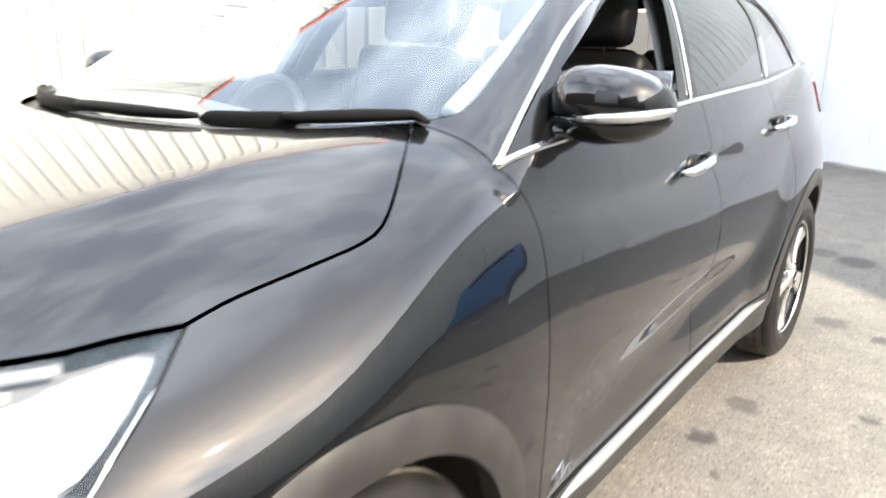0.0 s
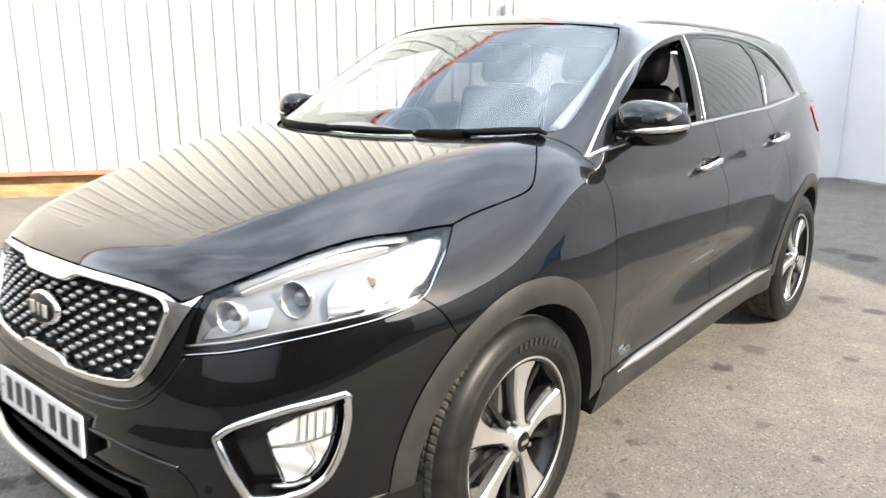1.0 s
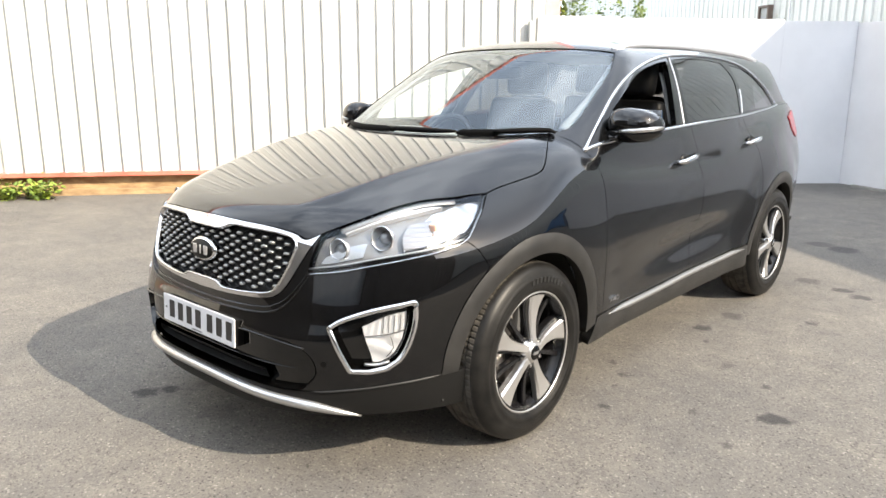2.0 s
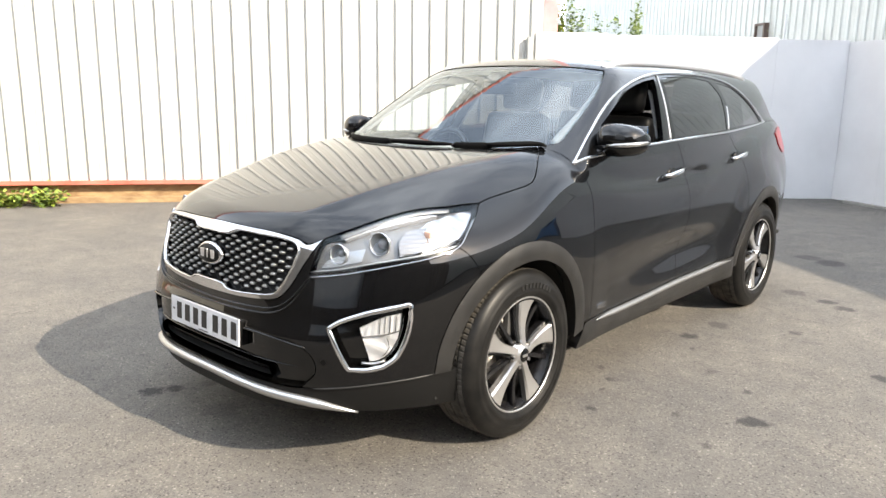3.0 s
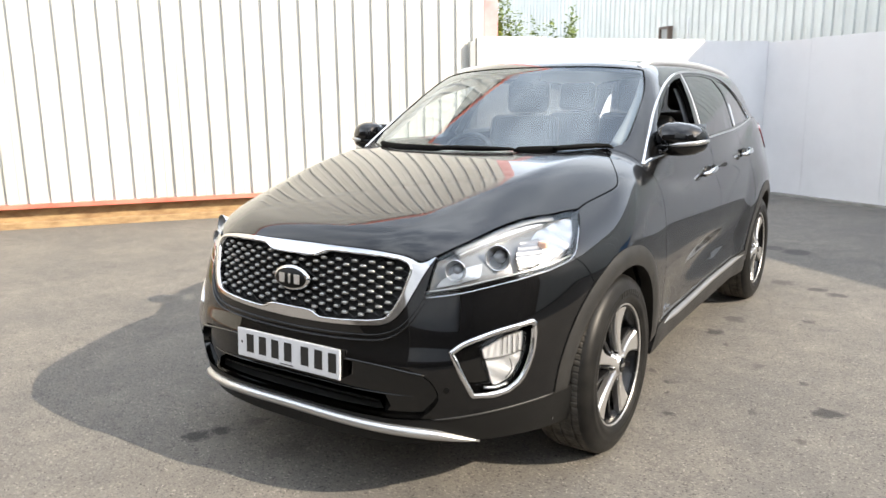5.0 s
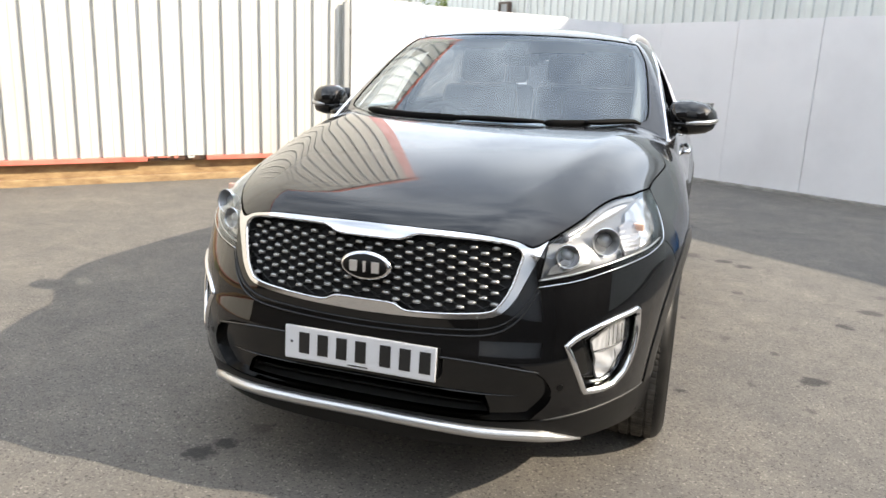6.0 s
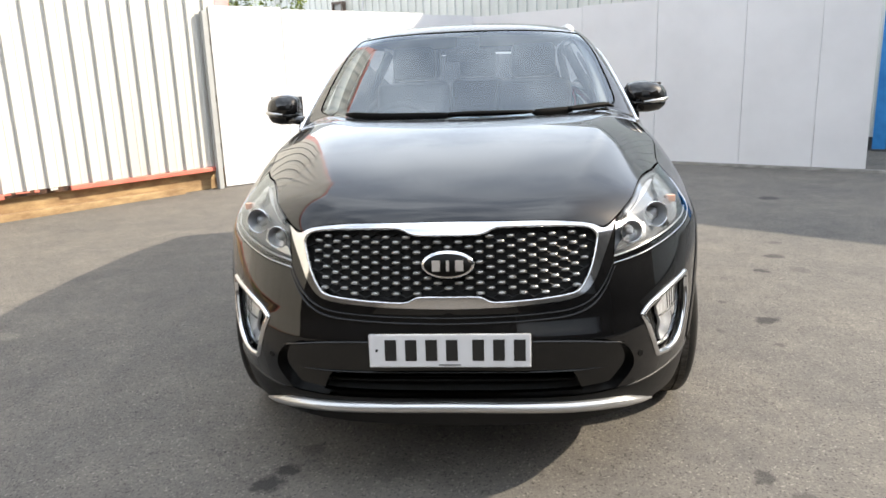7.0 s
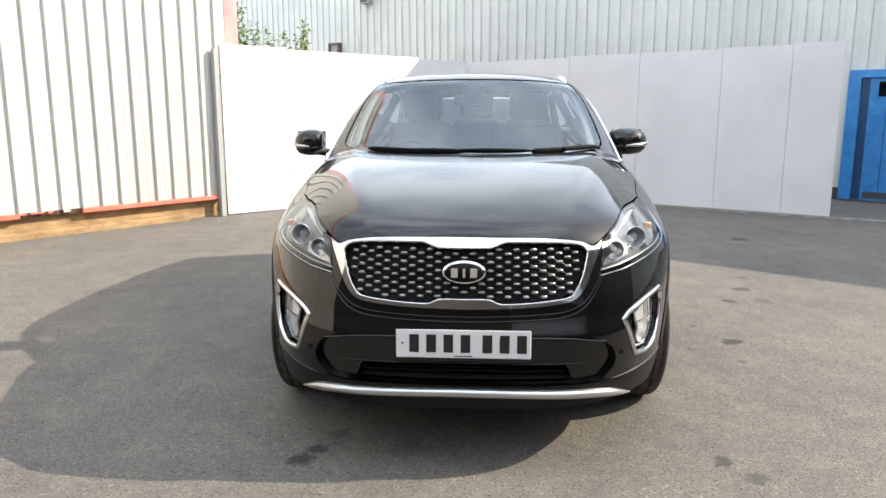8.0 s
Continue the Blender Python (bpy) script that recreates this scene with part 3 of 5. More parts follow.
crease_x = spl((.05, .25, .36, .52, .78, 1.09, 1.4, 2.0), (.35, .41, .445, .485, .55, .605, .655, .67))
glass_w = spl((1.0, 1.15, 1.3, 1.45, 1.55, 1.62, 1.7), (.890, .855, .797, .724, .660, .60, .50))
glass_in = spl((1.2, 1.5, 2.0, 2.6, 3.4, 4.0, 4.4, 4.7), (.02, .004, 0, 0, .028, .080, .13, .19))
roof_c = spl((1.5, 1.93, 2.3, 2.8, 3.4, 4.0, 4.5, 4.8), (1.54, 1.625, 1.653, 1.665, 1.662, 1.638, 1.595, 1.55))
tail_y = spl((.2, .4, .6, .9, 1.1, 1.3, 1.55, 1.7), (4.66, 4.76, 4.78, 4.75, 4.70, 4.645, 4.57, 4.5))

def smax(a, b, k):
    h = np.clip(.5 + .5 * (a - b) / k, 0, 1)
    return b + (a - b) * h + k * h * (1 - h)

def skin(x, y, z):
    """Negative inside the car's outer skin."""
    x = np.abs(x)
    w = side_w(z) - side_in(y)
    # hollow along the lower doors, climbing and deepening towards the rear wheel
    run = np.clip((y - 1.50) / 1.75, 0, 1)
    w = w - .040 * np.sin(np.pi * run ** 1.25) * np.exp(-((z - .56 - .06 * run) / .10) ** 2)
    # the sides swell towards the wheel arches
    for hub, swell in ((.945, .010), (3.725, .020)):
        near = np.clip((.76 - np.hypot(y - hub, z - .362)) / .26, 0, 1)
        w = w + swell * near * near * (3 - 2 * near)
    yn, n = nose_y(z), nose_n(z)
    r = np.clip((1.0 - y) / (1.0 - yn), 0, 3)
    q = (x / w)**n + r**2.2
    side = np.where(y < 1.0, w / n * (q - 1) / np.maximum(q, .3)**.5, x - w)
    xc = crease_x(y)
    flank = np.maximum(x - xc, 0)
    bend = np.maximum((top_d(y) - .014 - .20 * (.8 - xc)) / (.8 - xc)**2, 0)
    top = z - top_c(y) + smax(.014 * (x / xc)**2, .014 + .20 * (x - xc) + bend * flank**2, .004)
    tail = y - tail_y(z) + .22 * np.maximum(x - .2, 0)**2 / .6
    low = smax(smax(side, top, .07), tail, .08)
    gside = x - glass_w(z) + glass_in(y)
    screen = (z - 1.17 - (y - 1.11 - .28 * x * x - .445 * x ** 4) * .53 + .06 * (y - 1.2) * (y - 2.0)) * .87
    roof = z - roof_c(y) - .004 + .050 * (x / .6)**2.5
    high = smax(smax(smax(screen, roof, .05), gside, .05), tail, .10)
    high = np.maximum(high, 1.04 - z)
    return -smax(-low, -high, .015)

def cast(o, d, reach=7.0, step=.015):
    """Where rays first meet the skin: points and unit normals."""
    o, d = np.atleast_2d(o).astype(float), np.atleast_2d(d).astype(float)
    d = d / np.linalg.norm(d, axis=1)[:, None]
    d = np.broadcast_to(d, o.shape) if len(d) == 1 else d
    t, hit = np.zeros(len(o)), np.zeros(len(o), bool)
    for _ in range(int(reach / step)):
        live = ~hit
        p = o[live] + d[live] * (t[live] + step)[:, None]
        inside = skin(*p.T) < 0
        idx = np.flatnonzero(live)
        hit[idx[inside]] = True
        t[idx[~inside]] += step
    lo, hi = t.copy(), t + step
    for _ in range(16):
        m = (lo + hi) / 2
        inside = skin(*(o + d * m[:, None]).T) < 0
        hi, lo = np.where(inside, m, hi), np.where(inside, lo, m)
    p = o + d * hi[:, None]
    e = 2e-3
    g = np.stack([skin(*(p + e * a).T) - skin(*(p - e * a).T) for a in np.eye(3)], 1)
    return p, g / np.linalg.norm(g, axis=1)[:, None], hit


def snap(p):
    """Moves points onto the skin along its slope."""
    p = np.array(p, float)
    for _ in range(8):
        e = 2e-3
        v = skin(*p.T)
        g = np.stack([skin(*(p + e * a).T) - skin(*(p - e * a).T) for a in np.eye(3)], 1) / (2 * e)
        p = p - np.clip(v / np.maximum((g * g).sum(1), .05), -.05, .05)[:, None] * g
    return p


def skin_normal(p):
    p, e = np.array(p, float), 2e-3
    g = np.stack([skin(*(p + e * a).T) - skin(*(p - e * a).T) for a in np.eye(3)], 1)
    return g / np.linalg.norm(g, axis=1)[:, None]


def smooth_curve(pts, closed=False):
    """Catmull-Rom through the points."""
    pts = np.array(pts, float)
    if len(pts) < 3 and not closed:
        return pts
    if closed:
        ext = np.vstack([pts[-1:], pts, pts[:2]])
    else:
        ext = np.vstack([2 * pts[0] - pts[1], pts, 2 * pts[-1] - pts[-2]])
    out, n = [], 8
    for i in range(1, len(ext) - 2):
        a, b, c, d = ext[i - 1:i + 3]
        for t in np.arange(n) / n:
            out.append(.5 * (2 * b + (c - a) * t + (2 * a - 5 * b + 4 * c - d) * t * t + (3 * b - a - 3 * c + d) * t ** 3))
    if not closed:
        out.append(pts[-1])
    return np.array(out)


def even(pts, step, closed=False):
    pts = np.array(pts, float)
    if closed:
        pts = np.vstack([pts, pts[:1]])
    d = np.r_[0, np.cumsum(np.linalg.norm(np.diff(pts, axis=0), axis=1))]
    n = max(2, int(round(d[-1] / step)))
    s = np.linspace(0, d[-1], n + 1)
    out = np.stack([np.interp(s, d, pts[:, k]) for k in range(3)], 1)
    return out[:-1] if closed else out


def loop_of(curves, step):
    """A closed outline from smooth curves that meet at sharp corners."""
    out = []
    for c in curves:
        q = even(smooth_curve(c), step)
        if out and np.linalg.norm(out[-1] - q[0]) < step * .6:
            q = q[1:]
        out.extend(q)
    if np.linalg.norm(out[-1] - out[0]) < step * .6:
        out.pop()
    return np.array(out)


def mirrored(c):
    return [(-x, y, z) for x, y, z in reversed(list(c))]


AXIS_Y, AXIS_Z = 1.3, .7


def flat(p, mode):
    x, y, z = np.array(p, float).T
    if mode == "top":
        return np.stack([x, y], 1)
    if mode == "front":
        return np.stack([np.arctan2(x, AXIS_Y - y) * 1.2, z], 1)
    return np.stack([y, np.arctan2(z - AXIS_Z, x) * .9], 1)


def unflat(uv, mode):
    u, v = np.array(uv, float).T
    one = np.ones(len(u))
    if mode == "top":
        o, d = np.stack([u, v, 2.2 * one], 1), np.stack([0 * u, 0 * u, -one], 1)
    elif mode == "front":
        a = u / 1.2
        d = np.stack([-np.sin(a), np.cos(a), 0 * a], 1)
        o = np.stack([0 * u, AXIS_Y * one, v], 1) - 1.9 * d
    else:
        a = v / .9
        d = np.stack([-np.cos(a), 0 * a, -np.sin(a)], 1)
        o = np.stack([0 * u, u, AXIS_Z * one], 1) - 1.6 * d
    return cast(o, d, 1.9)


def inside(q, poly):
    x, y = q[:, 0:1], q[:, 1:2]
    x1, y1 = poly.T
    x2, y2 = np.roll(poly, -1, 0).T
    c = (y1 > y) != (y2 > y)
    t = x1 + (y - y1) * (x2 - x1) / np.where(y2 == y1, 1e-9, y2 - y1)
    return ((c & (x < t)).sum(1) % 2) == 1


def inset(poly, gap):
    area = np.sum(poly[:, 0] * np.roll(poly[:, 1], -1) - np.roll(poly[:, 0], -1) * poly[:, 1])
    d = np.roll(poly, -1, 0) - np.roll(poly, 1, 0)
    d /= np.linalg.norm(d, axis=1)[:, None] + 1e-9
    n = np.stack([-d[:, 1], d[:, 0]], 1) * (1 if area > 0 else -1)
    return poly + n * gap


from mathutils.geometry import delaunay_2d_cdt


def panel(name, mode, curves, mat, parent, label="", off=0.0, depth=.018, step=.03, gap=.002, holes=(), sides=(1,), dome=0.0, bulge=None):
    """A sheet cut from the skin along an outline, with turned-in edges. dome lifts the middle of narrow sheets."""
    loops = [inset(flat(snap(loop_of(curves, step)), mode), gap)]
    loops += [inset(flat(snap(loop_of(h, step)), mode), -gap) for h in holes]
    pts, edges, rings = [], [], []
    for lp in loops:
        k = len(pts)
        rings.append(list(range(k, k + len(lp))))
        pts += [Vector(q) for q in lp]
        edges += [(k + i, k + (i + 1) % len(lp)) for i in range(len(lp))]
    lo, hi = loops[0].min(0), loops[0].max(0)
    gx, gy = np.meshgrid(np.arange(lo[0] + step * .5, hi[0], step), np.arange(lo[1] + step * .5, hi[1], step * .87))
    gx = gx + (np.arange(gx.shape[0]) % 2)[:, None] * step * .5
    g = np.stack([gx.ravel(), gy.ravel()], 1)
    g = g[inside(g, loops[0])]
    for h in loops[1:]:
        g = g[~inside(g, h)]
    border = np.vstack(loops)
    if len(g):
        far = np.min(((g[:, None, :] - border[None]) ** 2).sum(2), 1) > (step * .45) ** 2
        g = g[far]
    pts += [Vector(q) for q in g]
    vs, _, fs, origin, _, _ = delaunay_2d_cdt(pts, edges, [], 0, 1e-6)
    uv = np.array([tuple(v) for v in vs])
    mid = np.array([uv[list(f)].mean(0) for f in fs])
    keep = inside(mid, loops[0])
    for h in loops[1:]:
        keep &= ~inside(mid, h)
    fs = [tuple(f) for f, k in zip(fs, keep) if k]
    where = {}
    for i, o in enumerate(origin):
        for q in o:
            where[q] = i
    p, n, _ = unflat(uv, mode)
    lift = np.full(len(p), off)
    if dome:
        dist = np.sqrt(np.min(((uv[:, None, :] - border[None]) ** 2).sum(2), 1))
        lift = lift + dome * (1 - np.exp(-dist / max(step, .008)))
    if bulge is not None:
        lift = lift + bulge(p)
    p = p + n * lift[:, None]
    # the way the flat faces turn decides their winding
    a, b, c = (p[[f[k] for f in fs]] for k in range(3))
    turn = np.sign(np.sum(np.cross(b - a, c - a) * n[[f[0] for f in fs]]))
    if turn < 0:
        fs = [f[::-1] for f in fs]
    if bulge is not None or dome:
        fn = np.cross(p[[f[1] for f in fs]] - p[[f[0] for f in fs]], p[[f[2] for f in fs]] - p[[f[0] for f in fs]])
        n = np.zeros_like(p)
        for k in range(3):
            np.add.at(n, [f[k] for f in fs], fn)
        n /= np.linalg.norm(n, axis=1)[:, None] + 1e-12
    verts, norms, faces = list(p), list(n), list(fs)
    if depth:
        for ring in rings:
            ids = [where[i] for i in ring if i in where]
            q = p[ids]
            tang = np.roll(q, -1, 0) - np.roll(q, 1, 0)
            side = np.cross(tang, n[ids])
            side /= np.linalg.norm(side, axis=1)[:, None] + 1e-9
            mid3 = q - side * .004
            uvm = flat(mid3, mode)
            test = inside(uvm, loops[0])
            if (test.mean() < .5) == (ring is rings[0]):
                side = -side
            k, m = len(verts), len(ids)
            verts += list(q) + list(q - n[ids] * depth)
            norms += list(side) * 2
            for i in range(m):
                j = (i + 1) % m
                faces.append((k + i, k + j, k + m + j, k + m + i))
    out = []
    for s in sides:
        flip = np.array([s, 1, 1])
        vv, nn = np.array(verts) * flip, np.array(norms) * flip
        ff = faces if s > 0 else [f[::-1] for f in faces]
        out.append(mesh_object(name, vv, ff, mat, parent[s] if isinstance(parent, dict) else parent, label, nn))
    return out if len(out) > 1 else out[0]


def bead(name, pts, mat, parent, width, high, label="", sides=(1,), closed=False, off=0.0, step=.02, taper=False):
    """A rounded strip that follows a curve on the skin."""
    q = even(smooth_curve(pts, closed), step, closed)
    q = snap(q)
    n = skin_normal(q)
    if closed:
        t = np.roll(q, -1, 0) - np.roll(q, 1, 0)
    else:
        t = np.gradient(q, axis=0)
    side = np.cross(t, n)
    side /= np.linalg.norm(side, axis=1)[:, None] + 1e-9
    prof = [(-.5, -.4), (-.5, .25), (-.36, .75), (-.12, 1), (.12, 1), (.36, .75), (.5, .25), (.5, -.4)]
    k, m = len(prof), len(q)
    grow = np.ones(m)
    if taper:
        f = np.linspace(0, 1, m)
        grow = np.clip(np.minimum(f, 1 - f) * 9, .1, 1) ** .7
    verts = [q[i] + side[i] * a * width * grow[i] + n[i] * (b * high * grow[i] + off) for i in range(m) for a, b in prof]
    faces = []
    for i in range(m if closed else m - 1):
        j = (i + 1) % m
        faces += [(i * k + a, j * k + a, j * k + a + 1, i * k + a + 1) for a in range(k - 1)]
    if not closed:
        faces += [tuple(range(k)), tuple(range((m - 1) * k, m * k))[::-1]]
    out = []
    for s in sides:
        bm = bmesh.new()
        vs = [bm.verts.new((v[0] * s, v[1], v[2])) for v in verts]
        for f in faces:
            bm.faces.new([vs[i] for i in f])
        out.append(part(name, bm, mat, parent[s] if isinstance(parent, dict) else parent, label, True))
    return out if len(out) > 1 else out[0]


# ---- the car: parts ----
car = new("car")
tagged(car, "glossy black five-door estate car with chrome trim, parked on asphalt", "car")
BOTH = (1, -1)
HUB_F, HUB_R = .945, 3.725

# lines in which neighbouring sheets meet (left half of the car)
nose_edge = [(0, .094, .933), (.17, .099, .931), (.30, .114, .928), (.39, .131, .921), (.457, .150, .909), (.501, .160, .893), (.54, .198, .912)]
lamp_top = [(.54, .198, .912), (.577, .25, .936), (.618, .33, .962), (.650, .43, .986), (.682, .52, 1.004), (.712, .59, 1.009), (.745, .66, 1.009), (.765, .72, 1.013), (.795, .79, 1.019)]
wing_top = [(.795, .79, 1.019), (.80, .86, 1.035), (.825, .98, 1.062), (.838, 1.07, 1.08), (.825, 1.13, 1.10), (.75, 1.25, 1.15), (.66, 1.385, 1.20)]
bonnet_back = [(.66, 1.385, 1.20), (.52, 1.24, 1.195), (.33, 1.12, 1.19), (0, 1.06, 1.19)]
lamp_out = [(.795, .79, 1.019), (.831, .72, .967), (.854, .655, .924), (.866, .588, .875)]
lamp_low = [(.866, .588, .875), (.84, .49, .848), (.785, .385, .830), (.71, .282, .811), (.63, .202, .792), (.53, .132, .778)]
lamp_in = [(.53, .132, .778), (.533, .165, .845), (.54, .198, .912)]
chrome_low = [(.54, .198, .912), (.520, .158, .862), (.497, .126, .805), (.471, .099, .745), (.437, .077, .703), (.388, .061, .684), (.28, .046, .672), (.15, .039, .664), (0, .038, .660)]
wing_split = [(.866, .588, .875), (.889, .625, .838), (.915, .66, .775)]


def fr(angle, *heights):
    """Points of the skin in a direction (degrees from straight ahead) seen from the middle of the cabin."""
    p, _, _ = unflat([(radians(angle) * 1.2, z) for z in heights], "front")
    return [tuple(q) for q in p]


def arc(yc, r, a0, a1, x=.93, n=11, zc=.362):
    return [(x, yc - r * math.cos(radians(a)), zc + r * math.sin(radians(a))) for a in np.linspace(a0, a1, n)]


low_line = [fr(a, z)[0] for a, z in ((46, .398), (42, .394), (37, .388), (31, .378), (25.5, .368))]
R_ARCH, R_IN = .492, .418
split_a = math.degrees(math.atan2(.775 - .362, HUB_F - .66))
arch_wing = arc(HUB_F, R_ARCH, split_a, 176)
arch_nose = arc(HUB_F, R_ARCH, split_a, 8, n=6)
arch_wing[0] = wing_split[-1]
arch_nose[0] = wing_split[-1]
door_front = [(.835, 1.425, 1.15), (.875, 1.455, 1.09), (.91, 1.465, 1.0), (.93, 1.462, .85), (.93, 1.475, .65), (.905, 1.505, .40)]
door_mid = [(.85, 2.47, 1.205), (.90, 2.50, 1.02), (.93, 2.50, .83), (.92, 2.485, .62), (.90, 2.44, .425)]
belt_front = [(.835, 1.425, 1.15), (.845, 1.75, 1.178), (.848, 2.1, 1.195), (.846, 2.47, 1.208)]
belt_rear = [(.846, 2.47, 1.208), (.835, 2.9, 1.22), (.82, 3.27, 1.23)]
belt_quarter = [(.82, 3.27, 1.23), (.76, 3.75, 1.243), (.705, 4.15, 1.258)]
sill_top_f = [(.905, 1.505, .40), (.90, 2.0, .408), (.90, 2.44, .425)]
sill_top_r = [(.90, 2.44, .425), (.905, 2.85, .43), (.91, 3.20, .44)]
R_REAR = .485
door_rear = [(.82, 3.27, 1.23), (.87, 3.33, 1.10), (.91, 3.36, .95), (.925, 3.345, .75), (.92, 3.27, .57), (.91, 3.20, .44)]
rail_front = [(.835, 1.425, 1.15), (.79, 1.60, 1.255), (.75, 1.80, 1.38), (.71, 2.03, 1.475), (.665, 2.34, 1.545), (.635, 2.62, 1.567)]
rail_rear = [(.635, 2.62, 1.567), (.625, 3.0, 1.577), (.62, 3.4, 1.562), (.625, 3.72, 1.51), (.66, 3.97, 1.40), (.705, 4.15, 1.258)]
screen_side = [(.66, 1.385, 1.20), (.722, 1.47, 1.235), (.716, 1.60, 1.312), (.694, 1.74, 1.392), (.662, 1.90, 1.484), (.598, 2.05, 1.574)]
screen_top = [(.598, 2.05, 1.574), (.40, 1.975, 1.60), (.2, 1.935, 1.612), (0, 1.925, 1.615)]


# front sheets
bonnet = panel("bonnet", "top", [nose_edge, lamp_top, wing_top, bonnet_back, mirrored(bonnet_back), mirrored(wing_top), mirrored(lamp_top), mirrored(nose_edge)], paint, car, step=.028, depth=.03, gap=.003)
intake = [[(.50, .06, .548), (.25, .03, .556), (0, .02, .558)], [(0, .02, .365), (.35, .035, .366), (.545, .075, .372)], [(.545, .075, .372), (.60, .10, .44), (.575, .09, .51), (.50, .06, .548)]]
intake_full = [[(.50, .06, .548), (.25, .03, .556), (0, .02, .558), (-.25, .03, .556), (-.50, .06, .548)], [(-.50, .06, .548), (-.575, .09, .51), (-.60, .10, .44), (-.545, .075, .372)],
               [(-.545, .075, .372), (-.35, .035, .366), (0, .02, .365), (.35, .035, .366), (.545, .075, .372)], [(.545, .075, .372), (.60, .10, .44), (.575, .09, .51), (.50, .06, .548)]]
fog_rim = [[(.622, .142, .605), (.658, .175, .635), (.735, .255, .668), (.820, .383, .690)], [(.820, .383, .690), (.822, .380, .625), (.814, .360, .55), (.796, .328, .485), (.767, .284, .450)], [(.767, .284, .450), (.73, .235, .442), (.683, .18, .448)], [(.683, .18, .448), (.655, .158, .52), (.622, .142, .605)]]
arch_nose_cut = arch_nose[:5]
bumper_low = [arch_nose_cut[-1]] + low_line
bumper = panel("front_bumper", "front", [list(reversed(chrome_low)), list(reversed(lamp_in)), list(reversed(lamp_low)), wing_split, arch_nose_cut, bumper_low,
                                         [(.58, .08, .368), (0, .02, .362), (-.58, .08, .368)], mirrored(bumper_low), mirrored(arch_nose_cut), mirrored(wing_split), mirrored(list(reversed(lamp_low))), mirrored(list(reversed(lamp_in))), mirrored(list(reversed(chrome_low)))],
               paint, car, step=.024, depth=.03, gap=.002, holes=[intake_full, fog_rim, [mirrored(c) for c in fog_rim[::-1]]])
skirt_end = fr(50.5, .40, .32, .25)
skirt_low = [fr(a, z)[0] for a, z in ((50.5, .25), (46, .252), (38, .262), (28, .268), (16, .262), (0, .258))]
skirt = panel("bumper_skirt", "front", [[(0, .02, .360), (.58, .08, .366)], low_line[::-1], [low_line[0], skirt_end[0]], skirt_end, skirt_low, mirrored(skirt_low),
                                        mirrored(skirt_end), mirrored([low_line[0], skirt_end[0]]), mirrored(low_line[::-1]), mirrored([(0, .02, .360), (.58, .08, .366)])],
              skirt_mat, car, "black textured plastic skirt, darkened for the shade of its underside", step=.024, depth=.05, gap=.002, off=-.003)
bead("skirt_line", low_line[::-1], cladding, skirt, .008, .004, "thin raised grey line along the top of the skirt", sides=BOTH, taper=True)
skid = [(.675, .24, .273), (.655, .21, .282), (.62, .165, .297), (.57, .12, .312), (.48, .075, .322), (.3, .035, .328), (.15, .025, .330), (0, .025, .331)]
skid = skid + [(-x, y, z) for x, y, z in skid[-2::-1]]
bead("skid_lip", skid, silver, car, .036, .020, "satin silver lower lip", taper=True)

# intake, its slats and the plate carrier
slot = [[(.40, .05, .436), (0, .02, .442), (-.40, .05, .436)], [(-.40, .05, .436), (-.42, .06, .388)], [(-.42, .06, .388), (0, .02, .382), (.42, .06, .388)], [(.42, .06, .388), (.40, .05, .436)]]
intake_back = panel("lower_intake", "front", intake_full, gloss_black, car, "gloss black lower intake", off=-.022, depth=-.022, step=.03, gap=.001, holes=[slot])
# back sheet coloured near-black for the shade deep in the slot
panel("intake_slot", "front", slot, void, intake_back, "near-black sheet with the shade of the air slot in its colour", off=-.085, depth=-.063, step=.03, gap=-.002)
bead("intake_slat", [(x, .02 + .13 * x * x / .36, .412) for x in np.linspace(-.40, .40, 9)], satin_black, intake_back, .012, .010, off=-.040)
bead("intake_slat", [(x, .02 + .13 * x * x / .36, .446) for x in np.linspace(-.50, .50, 9)], gloss_black, intake_back, .007, .006, off=-.022, taper=True)
bead("intake_lip", [(x, .02 + .13 * x * x / .36, .553 - .02 * (abs(x) / .5) ** 4) for x in np.linspace(-.54, .54, 11)], gloss_black, intake_back, .009, .005)

# grille
grille_in = [(0, .071, .895), (.07, .072, .895), (.108, .074, .898), (.143, .082, .911), (.17, .087, .9155), (.28, .10, .914), (.40, .126, .908), (.452, .14, .897), (.474, .14, .876), (.471, .128, .844), (.455, .105, .782), (.428, .082, .728), (.394, .068, .703), (.28, .049, .689), (.165, .042, .682), (.130, .042, .685), (.095, .043, .699), (0, .043, .700)]
grille_loop = [grille_in, mirrored(grille_in)]
surround = panel("grille_surround", "front", [nose_edge, chrome_low, mirrored(chrome_low), mirrored(nose_edge)], chrome, car, "polished chrome grille surround", step=.012, depth=.03, off=.005, gap=.001, holes=[grille_loop])
bead("grille_rim", grille_in + mirrored(grille_in)[1:-1], chrome, surround, .009, .012, "", closed=True, step=.010)
for drop, wide in ((.014, .006), (.034, .008)):
    lip = [(.525, .16, .80 - drop), (.497, .11, .738 - drop), (.455, .085, .692 - drop), (.39, .06, .666 - drop), (.28, .045, .655 - drop), (.15, .04, .648 - drop)]
    bead("grille_lip", lip + [(0, .037, .645 - drop)] + mirrored(lip), gloss_black, surround, wide, .007, taper=True)
grille = panel("grille", "front", grille_loop, void, car, "dark mesh grille with raised studs", off=-.028, depth=0, step=.03, gap=-.012)
stud_mat = material("grille_stud", (0.36, 0.355, 0.345), 0.32, 0.9)
